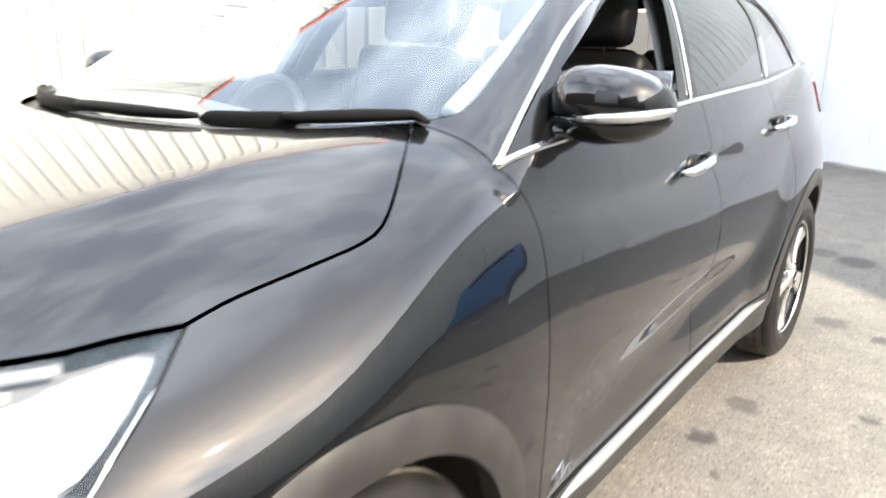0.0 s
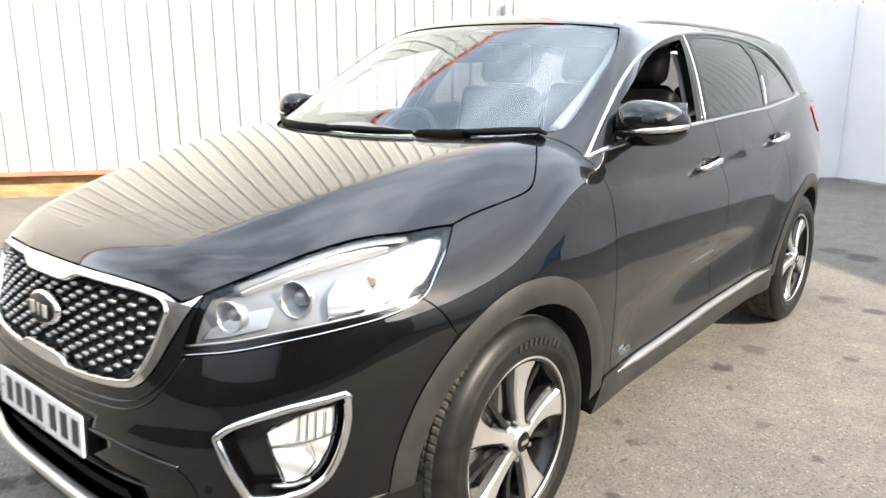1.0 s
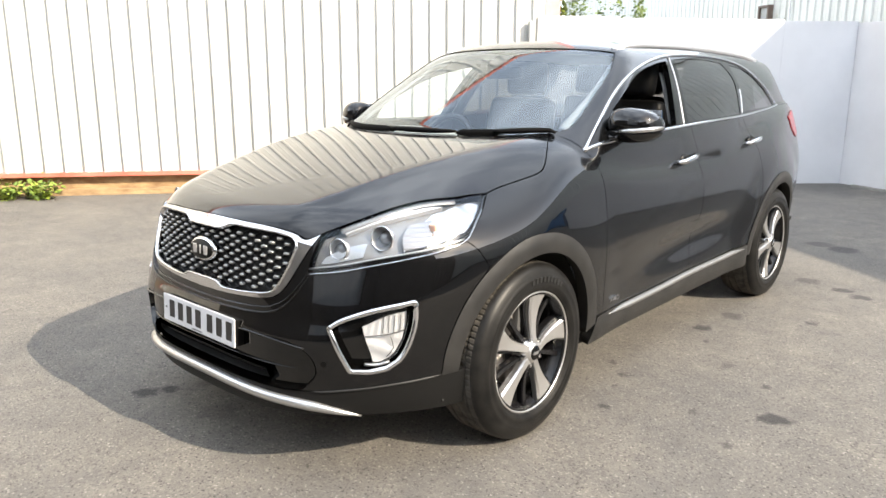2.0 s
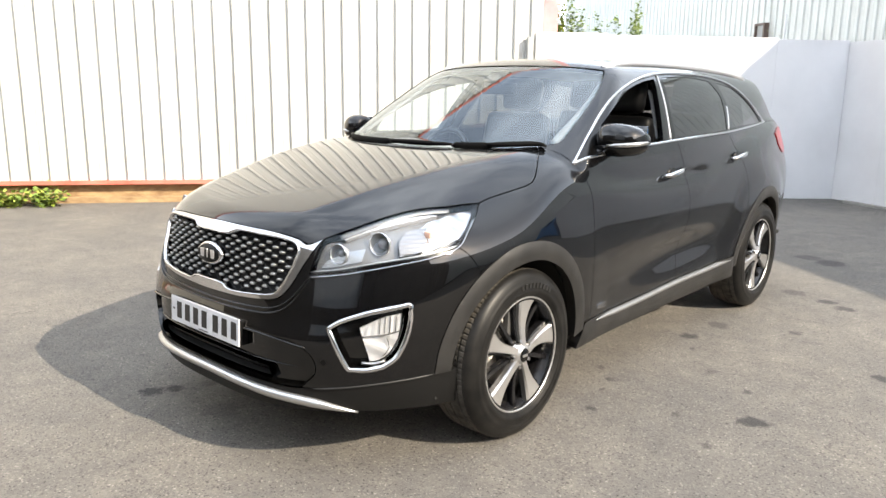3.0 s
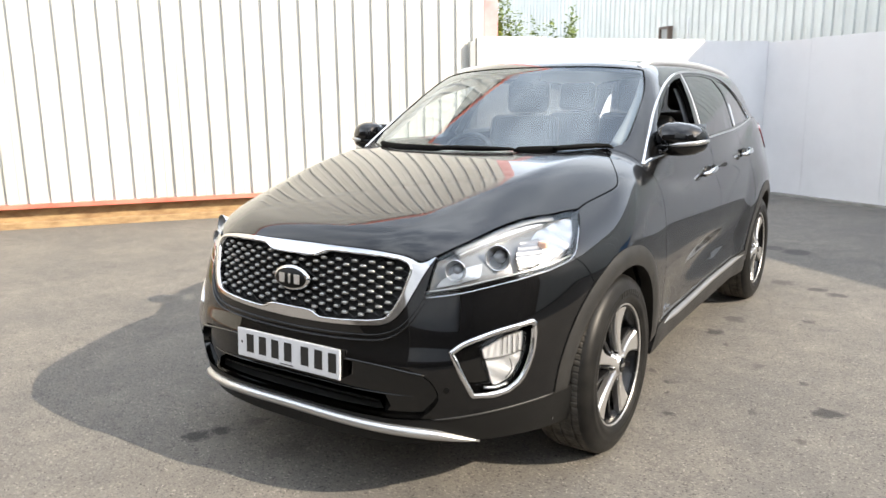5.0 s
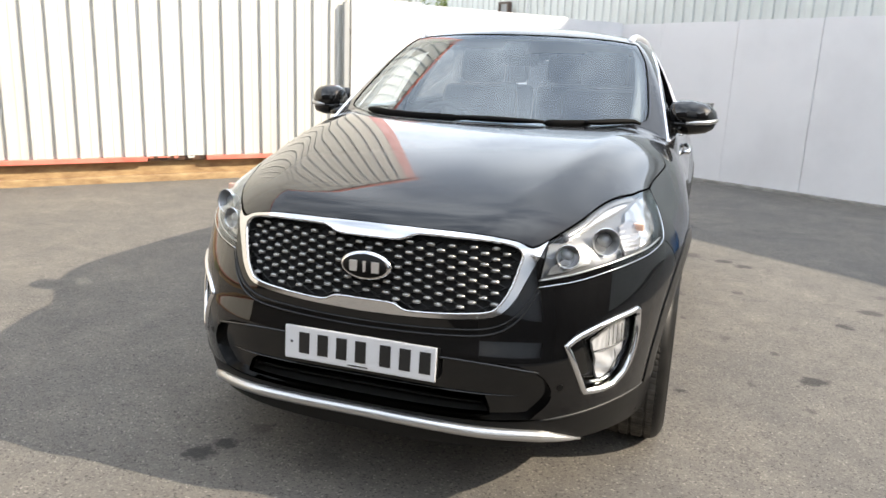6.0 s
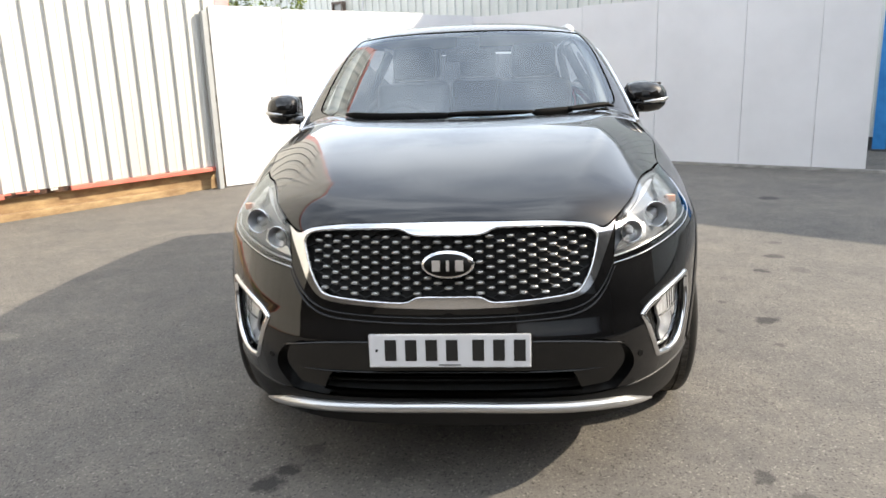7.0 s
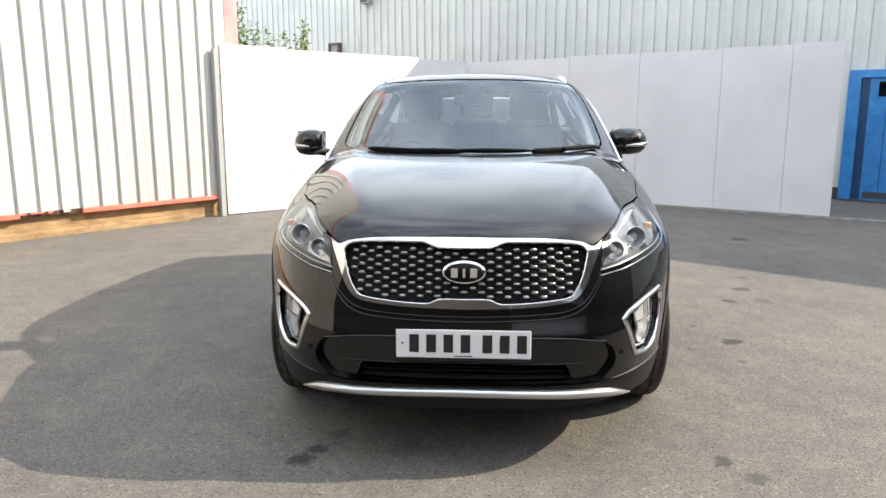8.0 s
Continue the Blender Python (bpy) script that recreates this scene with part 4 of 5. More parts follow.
stud_me = bpy.data.meshes.new("stud")
bm = bmesh.new()
bmesh.ops.create_uvsphere(bm, u_segments=8, v_segments=5, radius=1.0)
bm.transform(Matrix.Diagonal((.0148, .011, .0066, 1)))
bm.to_mesh(stud_me)
bm.free()
stud_me.materials.append(stud_mat)
stud_me.polygons.foreach_set("use_smooth", [True] * len(stud_me.polygons))
web_mat = material("grille_web", (0.012, 0.012, 0.012), 0.4, 0.2, spec=0.2)
gl2 = flat(snap(loop_of(grille_loop, .02)), "front")
rows = np.arange(.694, .915, .0165)
spots = np.array([(u, z) for r, z in enumerate(rows) for u in np.arange(-.585 + (r % 2) * .0325, .585, .065)])
spots = spots[inside(spots, inset(gl2, .011))]
sp, sn, _ = unflat(spots, "front")
badge_out = ((sp[:, 0] / .094) ** 2 + ((sp[:, 2] - .80) / .054) ** 2) > 1
for p, n in zip(sp[badge_out], sn[badge_out]):
    ob = new("stud", stud_me)
    ob.parent = grille
    ob.matrix_local = Matrix.Translation(Vector(p) - Vector(n) * .010) @ Vector(n).to_track_quat("-Y", "Z").to_matrix().to_4x4()
bm = bmesh.new()
for sgn in (1, -1):
    for k in np.arange(-1.365, 1.365, .065):
        line = []
        for z in np.linspace(.68, .925, 22):
            line.append((k + sgn * (z - .694) * 1.97, z))
        line = np.array(line)
        ok = inside(line, inset(gl2, -.004))
        p, n, _ = unflat(line, "front")
        p = p - n * .020
        for i in range(len(p) - 1):
            if ok[i] and ok[i + 1]:
                a, b = Vector(p[i]), Vector(p[i + 1])
                s = Vector((0, 0, .0042))
                f = Vector((0, -.004, 0))
                q = [bm.verts.new(v) for v in (a - s, b - s, b + f, a + f, a + s, b + s)]
                bm.faces.new(q[:4])
                bm.faces.new((q[3], q[2], q[5], q[4]))
part("grille_web", bm, web_mat, grille, "", False)


def oval(name, rx, rz, depth, at, mat, parent, label="", n=40, tilt=0):
    bm = bmesh.new()
    rings = []
    for f, y in ((1.0, 0), (1.0, -depth * .6), (.94, -depth), (.0, -depth * 1.12)):
        if f:
            rings.append([bm.verts.new((rx * f * math.cos(a), y, rz * f * math.sin(a))) for a in np.linspace(0, 2 * math.pi, n, endpoint=False)])
        else:
            tip = bm.verts.new((0, y, 0))
    for r1, r2 in zip(rings, rings[1:]):
        for i in range(n):
            bm.faces.new((r1[i], r1[(i + 1) % n], r2[(i + 1) % n], r2[i]))
    for i in range(n):
        bm.faces.new((rings[-1][i], rings[-1][(i + 1) % n], tip))
    bm.transform(Matrix.Translation(at) @ Matrix.Rotation(radians(tilt), 4, "X"))
    return part(name, bm, mat, parent, label, True)


badge = oval("badge", .086, .046, .014, (0, .058, .805), chrome, car, "oval chrome badge", tilt=-8)
oval("badge_field", .076, .037, .010, (0, .0475, .805), satin_black, badge, "dark oval field", tilt=-8)
for x, w in ((-.037, .026), (.0, .010), (.037, .026)):
    part("badge_mark", box_bm((w, .004, .036), (x, .036, .805), .002), rail_silver, badge)

# number plate
plate = part("number_plate", box_bm((.520, .006, .111), (0, .004, .533), .004, turn=Matrix.Rotation(radians(-3), 4, "X")), plate_white, car, "white registration plate with dark characters")
part("plate_holder", box_bm((.53, .045, .10), (0, .031, .532), .006, turn=Matrix.Rotation(radians(-3), 4, "X")), satin_black, plate)
for x in (-.190, -.124, -.058, .008, .092, .158, .224):
    part("plate_mark", box_bm((.037, .002, .070), (x, .0005, .535), 0, turn=Matrix.Rotation(radians(-3), 4, "X")), plate_black, plate)
part("plate_mark", box_bm((.008, .002, .008), (-.235, .0005, .535)), plate_black, plate)
part("plate_mark", box_bm((.07, .002, .004), (.0, -.001, .486)), ink_grey, plate)

# wings and side sheets
panel("front_wing", "side", [wing_top, [(.66, 1.385, 1.20), (.76, 1.42, 1.178), (.835, 1.425, 1.15)], door_front, [door_front[-1], arch_wing[-1]], arch_wing[::-1], wing_split[::-1], lamp_out[::-1]], paint, car, step=.026, sides=BOTH, depth=.03)
door_f = panel("front_door", "side", [belt_front, door_mid, sill_top_f[::-1], door_front[::-1]], paint, car, sides=BOTH, step=.035)
door_r = panel("rear_door", "side", [belt_rear, door_rear, sill_top_r[::-1], door_mid[::-1]], paint, car, sides=BOTH, step=.035)
DF, DR = {1: door_f[0], -1: door_f[1]}, {1: door_r[0], -1: door_r[1]}
arch_rear = arc(HUB_R, R_REAR, 10, 172, n=13)
tail_line = [(.705, 4.15, 1.258), (.70, 4.35, 1.27), (.66, 4.55, 1.25)]
panel("rear_quarter", "side", [belt_quarter, tail_line, [(.66, 4.55, 1.25), (.72, 4.55, 1.0), (.77, 4.52, .74)], [(.77, 4.52, .74), (.86, 4.28, .72), arch_rear[-5]], arch_rear[:-4][::-1], [arch_rear[0], (.91, 3.20, .44)], door_rear[::-1]], paint, car, sides=BOTH, step=.035)
panel("rear_bumper", "side", [[(.77, 4.52, .74), (.86, 4.28, .72), arch_rear[-5]][::-1], [(.77, 4.52, .74), (.76, 4.57, .5), (.74, 4.56, .32)], [(.74, 4.56, .32), (.85, 4.25, .30)], [(.85, 4.25, .30)] + [arch_rear[-1], arch_rear[-3], arch_rear[-5]]], paint, car, sides=BOTH, step=.035)
panel("tail_lamp", "side", [[(.80, 4.22, 1.20), (.72, 4.42, 1.22), (.66, 4.53, 1.20)], [(.66, 4.53, 1.20), (.70, 4.53, 1.05)], [(.70, 4.53, 1.05), (.78, 4.38, 1.03), (.82, 4.25, 1.10)], [(.82, 4.25, 1.10), (.80, 4.22, 1.20)]], red_lens, car, "red tail lamp", off=.006, depth=.02, step=.02, sides=BOTH)
roof_tail = [(.66, 4.55, 1.25), (.55, 4.52, 1.45), (.3, 4.52, 1.52), (0, 4.52, 1.53)]
roof = panel("roof", "side", [rail_front, rail_rear, tail_line, roof_tail, mirrored(roof_tail), mirrored(tail_line), mirrored(rail_rear), mirrored(rail_front), mirrored([(.66, 1.385, 1.20), (.76, 1.42, 1.178), (.835, 1.425, 1.15)]),
                              [(-x, y, z) for x, y, z in screen_side], [(-x, y, z) for x, y, z in screen_top], screen_top[::-1], screen_side[::-1], [(.66, 1.385, 1.20), (.76, 1.42, 1.178), (.835, 1.425, 1.15)]],
             paint, car, step=.035, depth=.03)
panel("windscreen", "top", [bonnet_back[:1] + [(.55, 1.285, 1.20), (.36, 1.17, 1.19), (0, 1.115, 1.185)], [(-.0, 1.115, 1.185), (-.36, 1.17, 1.19), (-.55, 1.285, 1.20), (-.66, 1.385, 1.20)],
                            [(-x, y, z) for x, y, z in screen_side], [(-x, y, z) for x, y, z in screen_top], screen_top[::-1], screen_side[::-1]], clear_glass, car, "clear laminated windscreen", off=-.004, depth=.0, step=.035, gap=.004)
panel("cowl", "top", [bonnet_back, mirrored(bonnet_back), [(-.66, 1.385, 1.20), (-.55, 1.295, 1.20), (-.36, 1.18, 1.19), (0, 1.125, 1.185), (.36, 1.18, 1.19), (.55, 1.295, 1.20), (.66, 1.385, 1.20)]], satin_black, car, "black plastic scuttle under the wipers", off=-.012, depth=0, step=.03, gap=-.002)

# cladding round the arches and along the sills
ring_f = [arc(HUB_F, R_ARCH + .004, 3, 180, n=17), [arc(HUB_F, R_ARCH + .004, 180, 180, n=1)[0], arc(HUB_F, R_IN, 183, 183, n=1)[0]], arc(HUB_F, R_IN, 183, 4, n=17), [arc(HUB_F, R_IN, 4, 4, n=1)[0], arc(HUB_F, R_ARCH + .004, 3, 3, n=1)[0]]]
panel("arch_moulding", "side", ring_f, cladding, car, "grey textured wheel arch moulding", off=.004, dome=.008, depth=.06, step=.022, gap=0, sides=BOTH)
ring_r = [arc(HUB_R, R_REAR + .004, 0, 180, n=17), [arc(HUB_R, R_REAR + .004, 180, 180, n=1)[0], arc(HUB_R, R_IN, 180, 180, n=1)[0]], arc(HUB_R, R_IN, 180, 0, n=17), [arc(HUB_R, R_IN, 0, 0, n=1)[0], arc(HUB_R, R_REAR + .004, 0, 0, n=1)[0]]]
panel("arch_moulding", "side", ring_r, cladding, car, "grey textured wheel arch moulding", off=.004, dome=.008, depth=.06, step=.022, gap=0, sides=BOTH)
panel("sill_moulding", "side", [[(.905, 1.45, .39), (.905, 1.505, .398), (.90, 2.0, .406), (.90, 2.44, .423), (.905, 2.85, .428), (.91, 3.235, .438)], [(.91, 3.235, .438), (.89, 3.27, .30)], [(.89, 3.27, .30), (.88, 2.4, .285), (.88, 1.40, .275)], [(.88, 1.40, .275), (.905, 1.45, .39)]],
      cladding, car, "grey textured sill moulding", off=.006, dome=.012, depth=.05, step=.03, gap=.001, sides=BOTH)
bead("sill_strip", [(.905, 1.55, .385), (.90, 2.0, .392), (.90, 2.44, .408), (.905, 2.85, .413), (.91, 3.18, .42)], strip_silver, car, .026, .016, "dull silver sill strip", sides=BOTH, taper=True, off=.012)

# glass and bright trim of the sides
pane_r = [[(.828, 2.46, 1.218), (.82, 2.9, 1.233), (.80, 3.27, 1.245)], [(.80, 3.27, 1.245), (.71, 3.37, 1.44), (.65, 3.29, 1.545)], [(.65, 3.29, 1.545), (.645, 3.0, 1.557), (.655, 2.60, 1.548)], [(.655, 2.60, 1.548), (.74, 2.53, 1.41), (.828, 2.46, 1.218)]]
panel("window_pane", "side", pane_r, privacy_glass, DR, "dark privacy glass", off=-.006, depth=0, step=.04, gap=-.006, sides=BOTH)
pane_q = [[(.79, 3.33, 1.25), (.75, 3.7, 1.257), (.715, 4.08, 1.265)], [(.715, 4.08, 1.265), (.67, 3.94, 1.385), (.64, 3.70, 1.495), (.645, 3.42, 1.535)], [(.645, 3.42, 1.535), (.72, 3.43, 1.40), (.79, 3.33, 1.25)]]
panel("quarter_pane", "side", pane_q, privacy_glass, car, "dark privacy glass", off=-.006, depth=0, step=.03, gap=-.006, sides=BOTH)
pane_f = [[(.80, 1.70, 1.20), (.83, 2.1, 1.205), (.832, 2.31, 1.213)], [(.832, 2.31, 1.213), (.75, 2.40, 1.40), (.67, 2.48, 1.54)], [(.67, 2.48, 1.54), (.69, 2.30, 1.52), (.725, 2.06, 1.46), (.78, 1.73, 1.30)], [(.78, 1.73, 1.30), (.80, 1.70, 1.20)]]
dlo = [belt_front + belt_rear[1:] + belt_quarter[1:], rail_rear[::-1], rail_front[::-1]]
panel("window_frame", "side", dlo, gloss_black, car, "gloss black pillars between the windows", off=-.003, depth=.03, step=.03, gap=.002, holes=[pane_f, pane_r, pane_q], sides=BOTH)
panel("window_pane", "side", pane_f, clear_glass, car, "clear door glass", off=-.006, depth=0, step=.04, gap=-.006, sides=(-1,))
bead("window_trim", rail_front + rail_rear[1:], chrome, car, .016, .008, "bright chrome window surround", sides=BOTH)
bead("belt_trim", belt_front + belt_rear[1:] + belt_quarter[1:], chrome, car, .017, .009, "bright chrome waist strip", sides=BOTH)
bead("pillar_trim", [(.65, 2.535, 1.555), (.75, 2.465, 1.39), (.80, 2.425, 1.29), (.836, 2.395, 1.21)], silver, car, .009, .004, "thin bright door edge", sides=BOTH)
bead("quarter_trim", [(.735, 3.40, 1.385), (.765, 3.36, 1.32), (.802, 3.295, 1.243)], silver, car, .009, .004, "short bright strip on the rear pillar", sides=BOTH)

# wipers, rails, handles, mirrors
base_line = spl((-.66, -.55, -.36, 0, .36, .55, .66), (1.385, 1.285, 1.17, 1.115, 1.17, 1.285, 1.385))
for thin, thick in (((-.56, -.02), (-.06, .315)), ((.31, .50), (.475, .695))):
    def along(x0, x1, n, up):
        return [(x, float(base_line(x)) + up, 1.20) for x in np.linspace(x0, x1, n)]
    blade = bead("wiper", along(*thin, 9, .012), wiper_black, car, .024, .020, "black wiper", off=.004, taper=True)
    bead("wiper_rubber", along(thin[0] + .01, thin[1], 9, .030), lamp_grey, blade, .005, .008, "thin grey wiper edge", off=.004)
    n = 14
    p = snap(along(*thick, n, .006))
    p = p + skin_normal(p) * .014
    tube("wiper_arm", p, [.004 + .0135 * math.sin(math.pi * min(1, .14 + .84 * k / (n - 1))) ** .5 for k in range(n)], wiper_black, blade, "thick black wiper arm", 8, .75)
band = [(x, float(base_line(x)) + .035, 1.21) for x in np.linspace(-.62, .62, 11)]
panel("screen_border", "top", [[(x, float(base_line(x)) + .002, 1.2) for x in np.linspace(.63, -.63, 11)], band], gloss_black, car, "black border under the glass", off=-.007, depth=0, step=.02, gap=0)
for s in BOTH:
    ys = np.linspace(2.09, 4.15, 15)
    base = snap([(.575, y, 1.62) for y in ys])
    pts = [(s * (p[0] - .005), p[1], p[2] + .014 * min(1, 7 * min(f, 1 - f)) - .004) for p, f in zip(base, np.linspace(0, 1, 15))]
    tube("roof_rail", pts, .019, rail_silver, car, "satin silver roof rail", 8, 1.0)


def blob(rings, n=20, up=1.0, down=1.0):
    """A closed loft through rings of (centre, half width, half height, squareness), lying across x; up and down scale its two halves."""
    bm, made = bmesh.new(), []
    for (x, y, z), hy, hz, e in rings:
        ring = []
        for i in range(n):
            a = 2 * math.pi * i / n
            c, s = math.cos(a), math.sin(a)
            ring.append(bm.verts.new((x, y + hy * math.copysign(abs(c) ** e, c), z + hz * (up if s > 0 else down) * math.copysign(abs(s) ** e, s))))
        made.append(ring)
    for r1, r2 in zip(made, made[1:]):
        for i in range(n):
            bm.faces.new((r1[i], r1[(i + 1) % n], r2[(i + 1) % n], r2[i]))
    bm.faces.new(made[0])
    bm.faces.new(made[-1][::-1])
    return bm


def mirror_unit(s):
    """Door mirror on side s: shell, lower half, indicator strip, arm and glass."""
    def at(x, y, z):
        if s < 0:
            return (-(.85 + (x - .85) * .83 + .045), y, 1.222 + (z - 1.235) * .9)
        return (x - .045 * min(1, (x - .75) / .1), y, z)
    shell = part("door_mirror", blob([(at(.850, 1.71, 1.224), .050, .060, .7), (at(.862, 1.705, 1.224), .072, .080, .7), (at(.895, 1.70, 1.224), .085, .092, .75), (at(.945, 1.703, 1.224), .090, .094, .75), (at(1.00, 1.715, 1.224), .086, .085, .75),
                                      (at(1.038, 1.733, 1.224), .072, .068, .8), (at(1.060, 1.75, 1.224), .048, .046, .85), (at(1.070, 1.758, 1.224), .02, .018, 1)], 24, 1.0, .12), paint, DF[s], "gloss black door mirror", True)
    lower = blob([(at(.846, 1.705, 1.214), .052, .036, .75), (at(.885, 1.70, 1.214), .082, .052, .75), (at(.96, 1.705, 1.214), .088, .054, .75), (at(1.02, 1.725, 1.214), .080, .046, .75), (at(1.052, 1.745, 1.216), .052, .030, .85), (at(1.066, 1.755, 1.220), .02, .012, 1)], 20, .15, 1.0)
    part("lower_shell", lower, gloss_black, shell, "black lower shell", True)
    strip = blob([(at(.93, 1.618, 1.216), .006, .006, 1), (at(.975, 1.622, 1.218), .010, .010, .8), (at(1.03, 1.652, 1.222), .014, .011, .8), (at(1.063, 1.705, 1.227), .020, .010, .8), (at(1.074, 1.745, 1.230), .012, .007, 1)], 12)
    part("indicator", strip, silver, shell, "pale indicator lens strip", True)
    arm = blob([(at(.79, 1.62, 1.178), .055, .022, .8), (at(.86, 1.66, 1.182), .06, .022, .8), (at(.93, 1.69, 1.185), .05, .018, .8)], 14)
    part("arm", arm, gloss_black, shell, "", True)
    glass = box_bm((.17, .004, .115), at(.96, 1.797, 1.248), .0, turn=Matrix.Rotation(radians(-4 * s), 4, "Z"))
    part("mirror_glass", glass, mirror_mat, shell)


for s in BOTH:
    mirror_unit(s)


def handle(y, z, parent, s):
    p = snap([(.9, y, z)])[0]
    n = skin_normal([p])[0]
    x = p[0]
    # no hollow here: a flat black disc stands in for the recess shade
    bowl = blob([((s * (x - .012), y, z - .004), .055, .034, .9), ((s * (x + .0015), y, z - .004), .055, .034, .9)], 20)
    part("handle_bowl", bowl, satin_black, parent, "flat black disc coloured as the shade of a handle recess", True)
    pts = [(s * (x + dx), y + dy, z + .012 * dy / .1 + .004) for dx, dy in ((.004, -.105), (.026, -.085), (.034, -.04), (.036, .0), (.034, .04), (.026, .085), (.004, .105))]
    tube("handle", pts, [.008, .013, .015, .0155, .015, .014, .010], chrome, parent, "chrome pull handle", 10)


for s in BOTH:
    handle(2.335, 1.035, DF[s], s)
    handle(3.27, 1.075, DR[s], s)

# headlamps and fog lamps
bezel_mat = material("lamp_bezel", (0.16, 0.162, 0.167), 0.26, 0.4, spec=0.3)
lamp_black = material("lamp_black", (0.002, 0.002, 0.002), 0.12, spec=0.25)
lens_dark = material("projector_glass", (0.26, 0.265, 0.275), 0.12, 0.5)
bowl_mat = material("lamp_bowl", (0.44, 0.44, 0.45), 0.3, 0.6)
lamp_all = [lamp_top, lamp_out, lamp_low, lamp_in]
lens = panel("headlamp", "front", lamp_all, lens_glass, car, "clear headlamp lens", off=-.001, depth=.0, step=.02, gap=.003, sides=BOTH)
HL = {1: lens[0], -1: lens[1]}
panel("lamp_housing", "front", lamp_all, bezel_mat, HL, "grey lamp housing", off=-.036, depth=-.033, step=.025, gap=.004, sides=BOTH)
drl = [[(.592, .254, .925), (.632, .330, .951), (.676, .455, .979), (.722, .565, .992)], [(.722, .565, .992), (.745, .60, .990)], [(.745, .60, .990), (.687, .43, .968), (.637, .318, .944), (.600, .252, .919)], [(.600, .252, .919), (.592, .254, .925)]]
guide_mat = material("light_guide", (0.42, 0.42, 0.43), 0.2, 0.3)
panel("light_guide", "front", drl, guide_mat, HL, "white light guide strip", off=-.016, depth=.02, step=.010, gap=0, sides=BOTH, bulge=lambda p: .003 * np.abs(np.sin(p[:, 1] * 62)))
outer = [[(.742, .545, .972), (.765, .66, .995), (.792, .765, 1.008)], [(.792, .765, 1.008), (.826, .70, .957), (.842, .63, .91)], [(.842, .63, .91), (.81, .50, .872), (.762, .40, .856)], [(.762, .40, .856), (.742, .44, .90), (.742, .545, .972)]]
panel("reflector", "front", outer, reflector_mat, HL, "bright faceted outer reflector", off=-.024, depth=.02, step=.012, gap=0, sides=BOTH, bulge=lambda p: .0035 * np.sin(p[:, 1] * 70) * np.sin(p[:, 2] * 90 + .8))
flute = [[(.735, .44, .945), (.765, .52, .958)], [(.765, .52, .958), (.790, .49, .90), (.795, .46, .866)], [(.795, .46, .866), (.752, .385, .852)], [(.752, .385, .852), (.735, .40, .90), (.735, .44, .945)]]
flute_mat = material("fluted_plastic", (0.22, 0.22, 0.23), 0.24, 0.7)
panel("fluted_insert", "front", flute, flute_mat, HL, "fluted clear indicator insert", off=-.012, depth=.012, step=.0055, gap=0, sides=BOTH, bulge=lambda p: .0014 * np.sin(p[:, 2] * 420))
low_in = [[(.56, .19, .835), (.61, .25, .87), (.66, .30, .885)], [(.66, .30, .885), (.665, .275, .84)], [(.665, .275, .84), (.61, .20, .825), (.555, .165, .815)], [(.555, .165, .815), (.56, .19, .835)]]
panel("reflector", "front", low_in, reflector_mat, HL, "bright inner reflector", off=-.026, depth=.01, step=.015, gap=0, sides=BOTH)
rim_low = [(x, y, z + h) for (x, y, z), h in zip(lamp_low, (.012, .022, .024, .024, .024, .022))]
panel("lower_rim", "front", [rim_low[::-1], [rim_low[0], lamp_low[0]], lamp_low, [lamp_low[-1], rim_low[-1]]], lamp_black, HL, "black lower rim", off=-.012, depth=.04, step=.014, gap=0, sides=BOTH)
rim_out = [(.783, .765, 1.006), (.816, .70, .955), (.838, .635, .915), (.850, .575, .888)]
panel("outer_rim", "front", [lamp_out, [lamp_out[-1], rim_out[-1]], rim_out[::-1], [rim_out[0], lamp_out[0]]], lamp_black, HL, "smoked outer edge", off=-.010, depth=.03, step=.014, gap=0, sides=BOTH)
bead("rim_line", [(x, y, z + .002) for x, y, z in rim_low], silver, HL, .005, .003, "thin silver line", sides=BOTH, off=-.011)
bead("lens_top", [(x + .006, y - .004, z - .010) for x, y, z in lamp_top[1:-2]], bezel_mat, HL, .022, .004, "grey upper edge inside the lens", sides=BOTH, off=-.012)
bead("lens_edge", [(x, y, z + .003) for x, y, z in lamp_low[::-1]] + [(x - .003, y, z) for x, y, z in lamp_out[:0:-1]][1:], chrome, HL, .004, .003, "bright edge of the lens", sides=BOTH, off=-.003)


def projector(s, x, z, r):
    p, n, _ = cast([(s * x, -.6, z)], [(0, 1, 0)], 2.0)
    p, n = Vector(p[0]), Vector((s * .25, -1, .05)).normalized()
    m = Matrix.Translation(p + Vector((s * .008, .034, 0))) @ n.to_track_quat("X", "Z").to_matrix().to_4x4()
    v, f = lathe([(r * .72, -.03), (r * .85, -.022), (r * 1.12, -.006), (r * 1.3, .010), (r * 1.36, .015)], 28)
    bowl = mesh_object("projector", [m @ Vector(q) for q in v], f, bowl_mat, HL[s], "silver projector bowl")
    v, f = lathe([(r * 1.34, .013), (r * 1.38, .018), (r * 1.43, .018), (r * 1.45, .012)], 28)
    mesh_object("projector_ring", [m @ Vector(q) for q in v], f, chrome, bowl, "chrome projector ring")
    v, f = lathe([(r * .78, -.026), (r * .76, -.014), (r * .6, -.002), (r * .35, .006), (.0005, .008)], 28)
    mesh_object("projector_lens", [m @ Vector(q) for q in v], f, lens_dark, bowl, "grey projector lens")


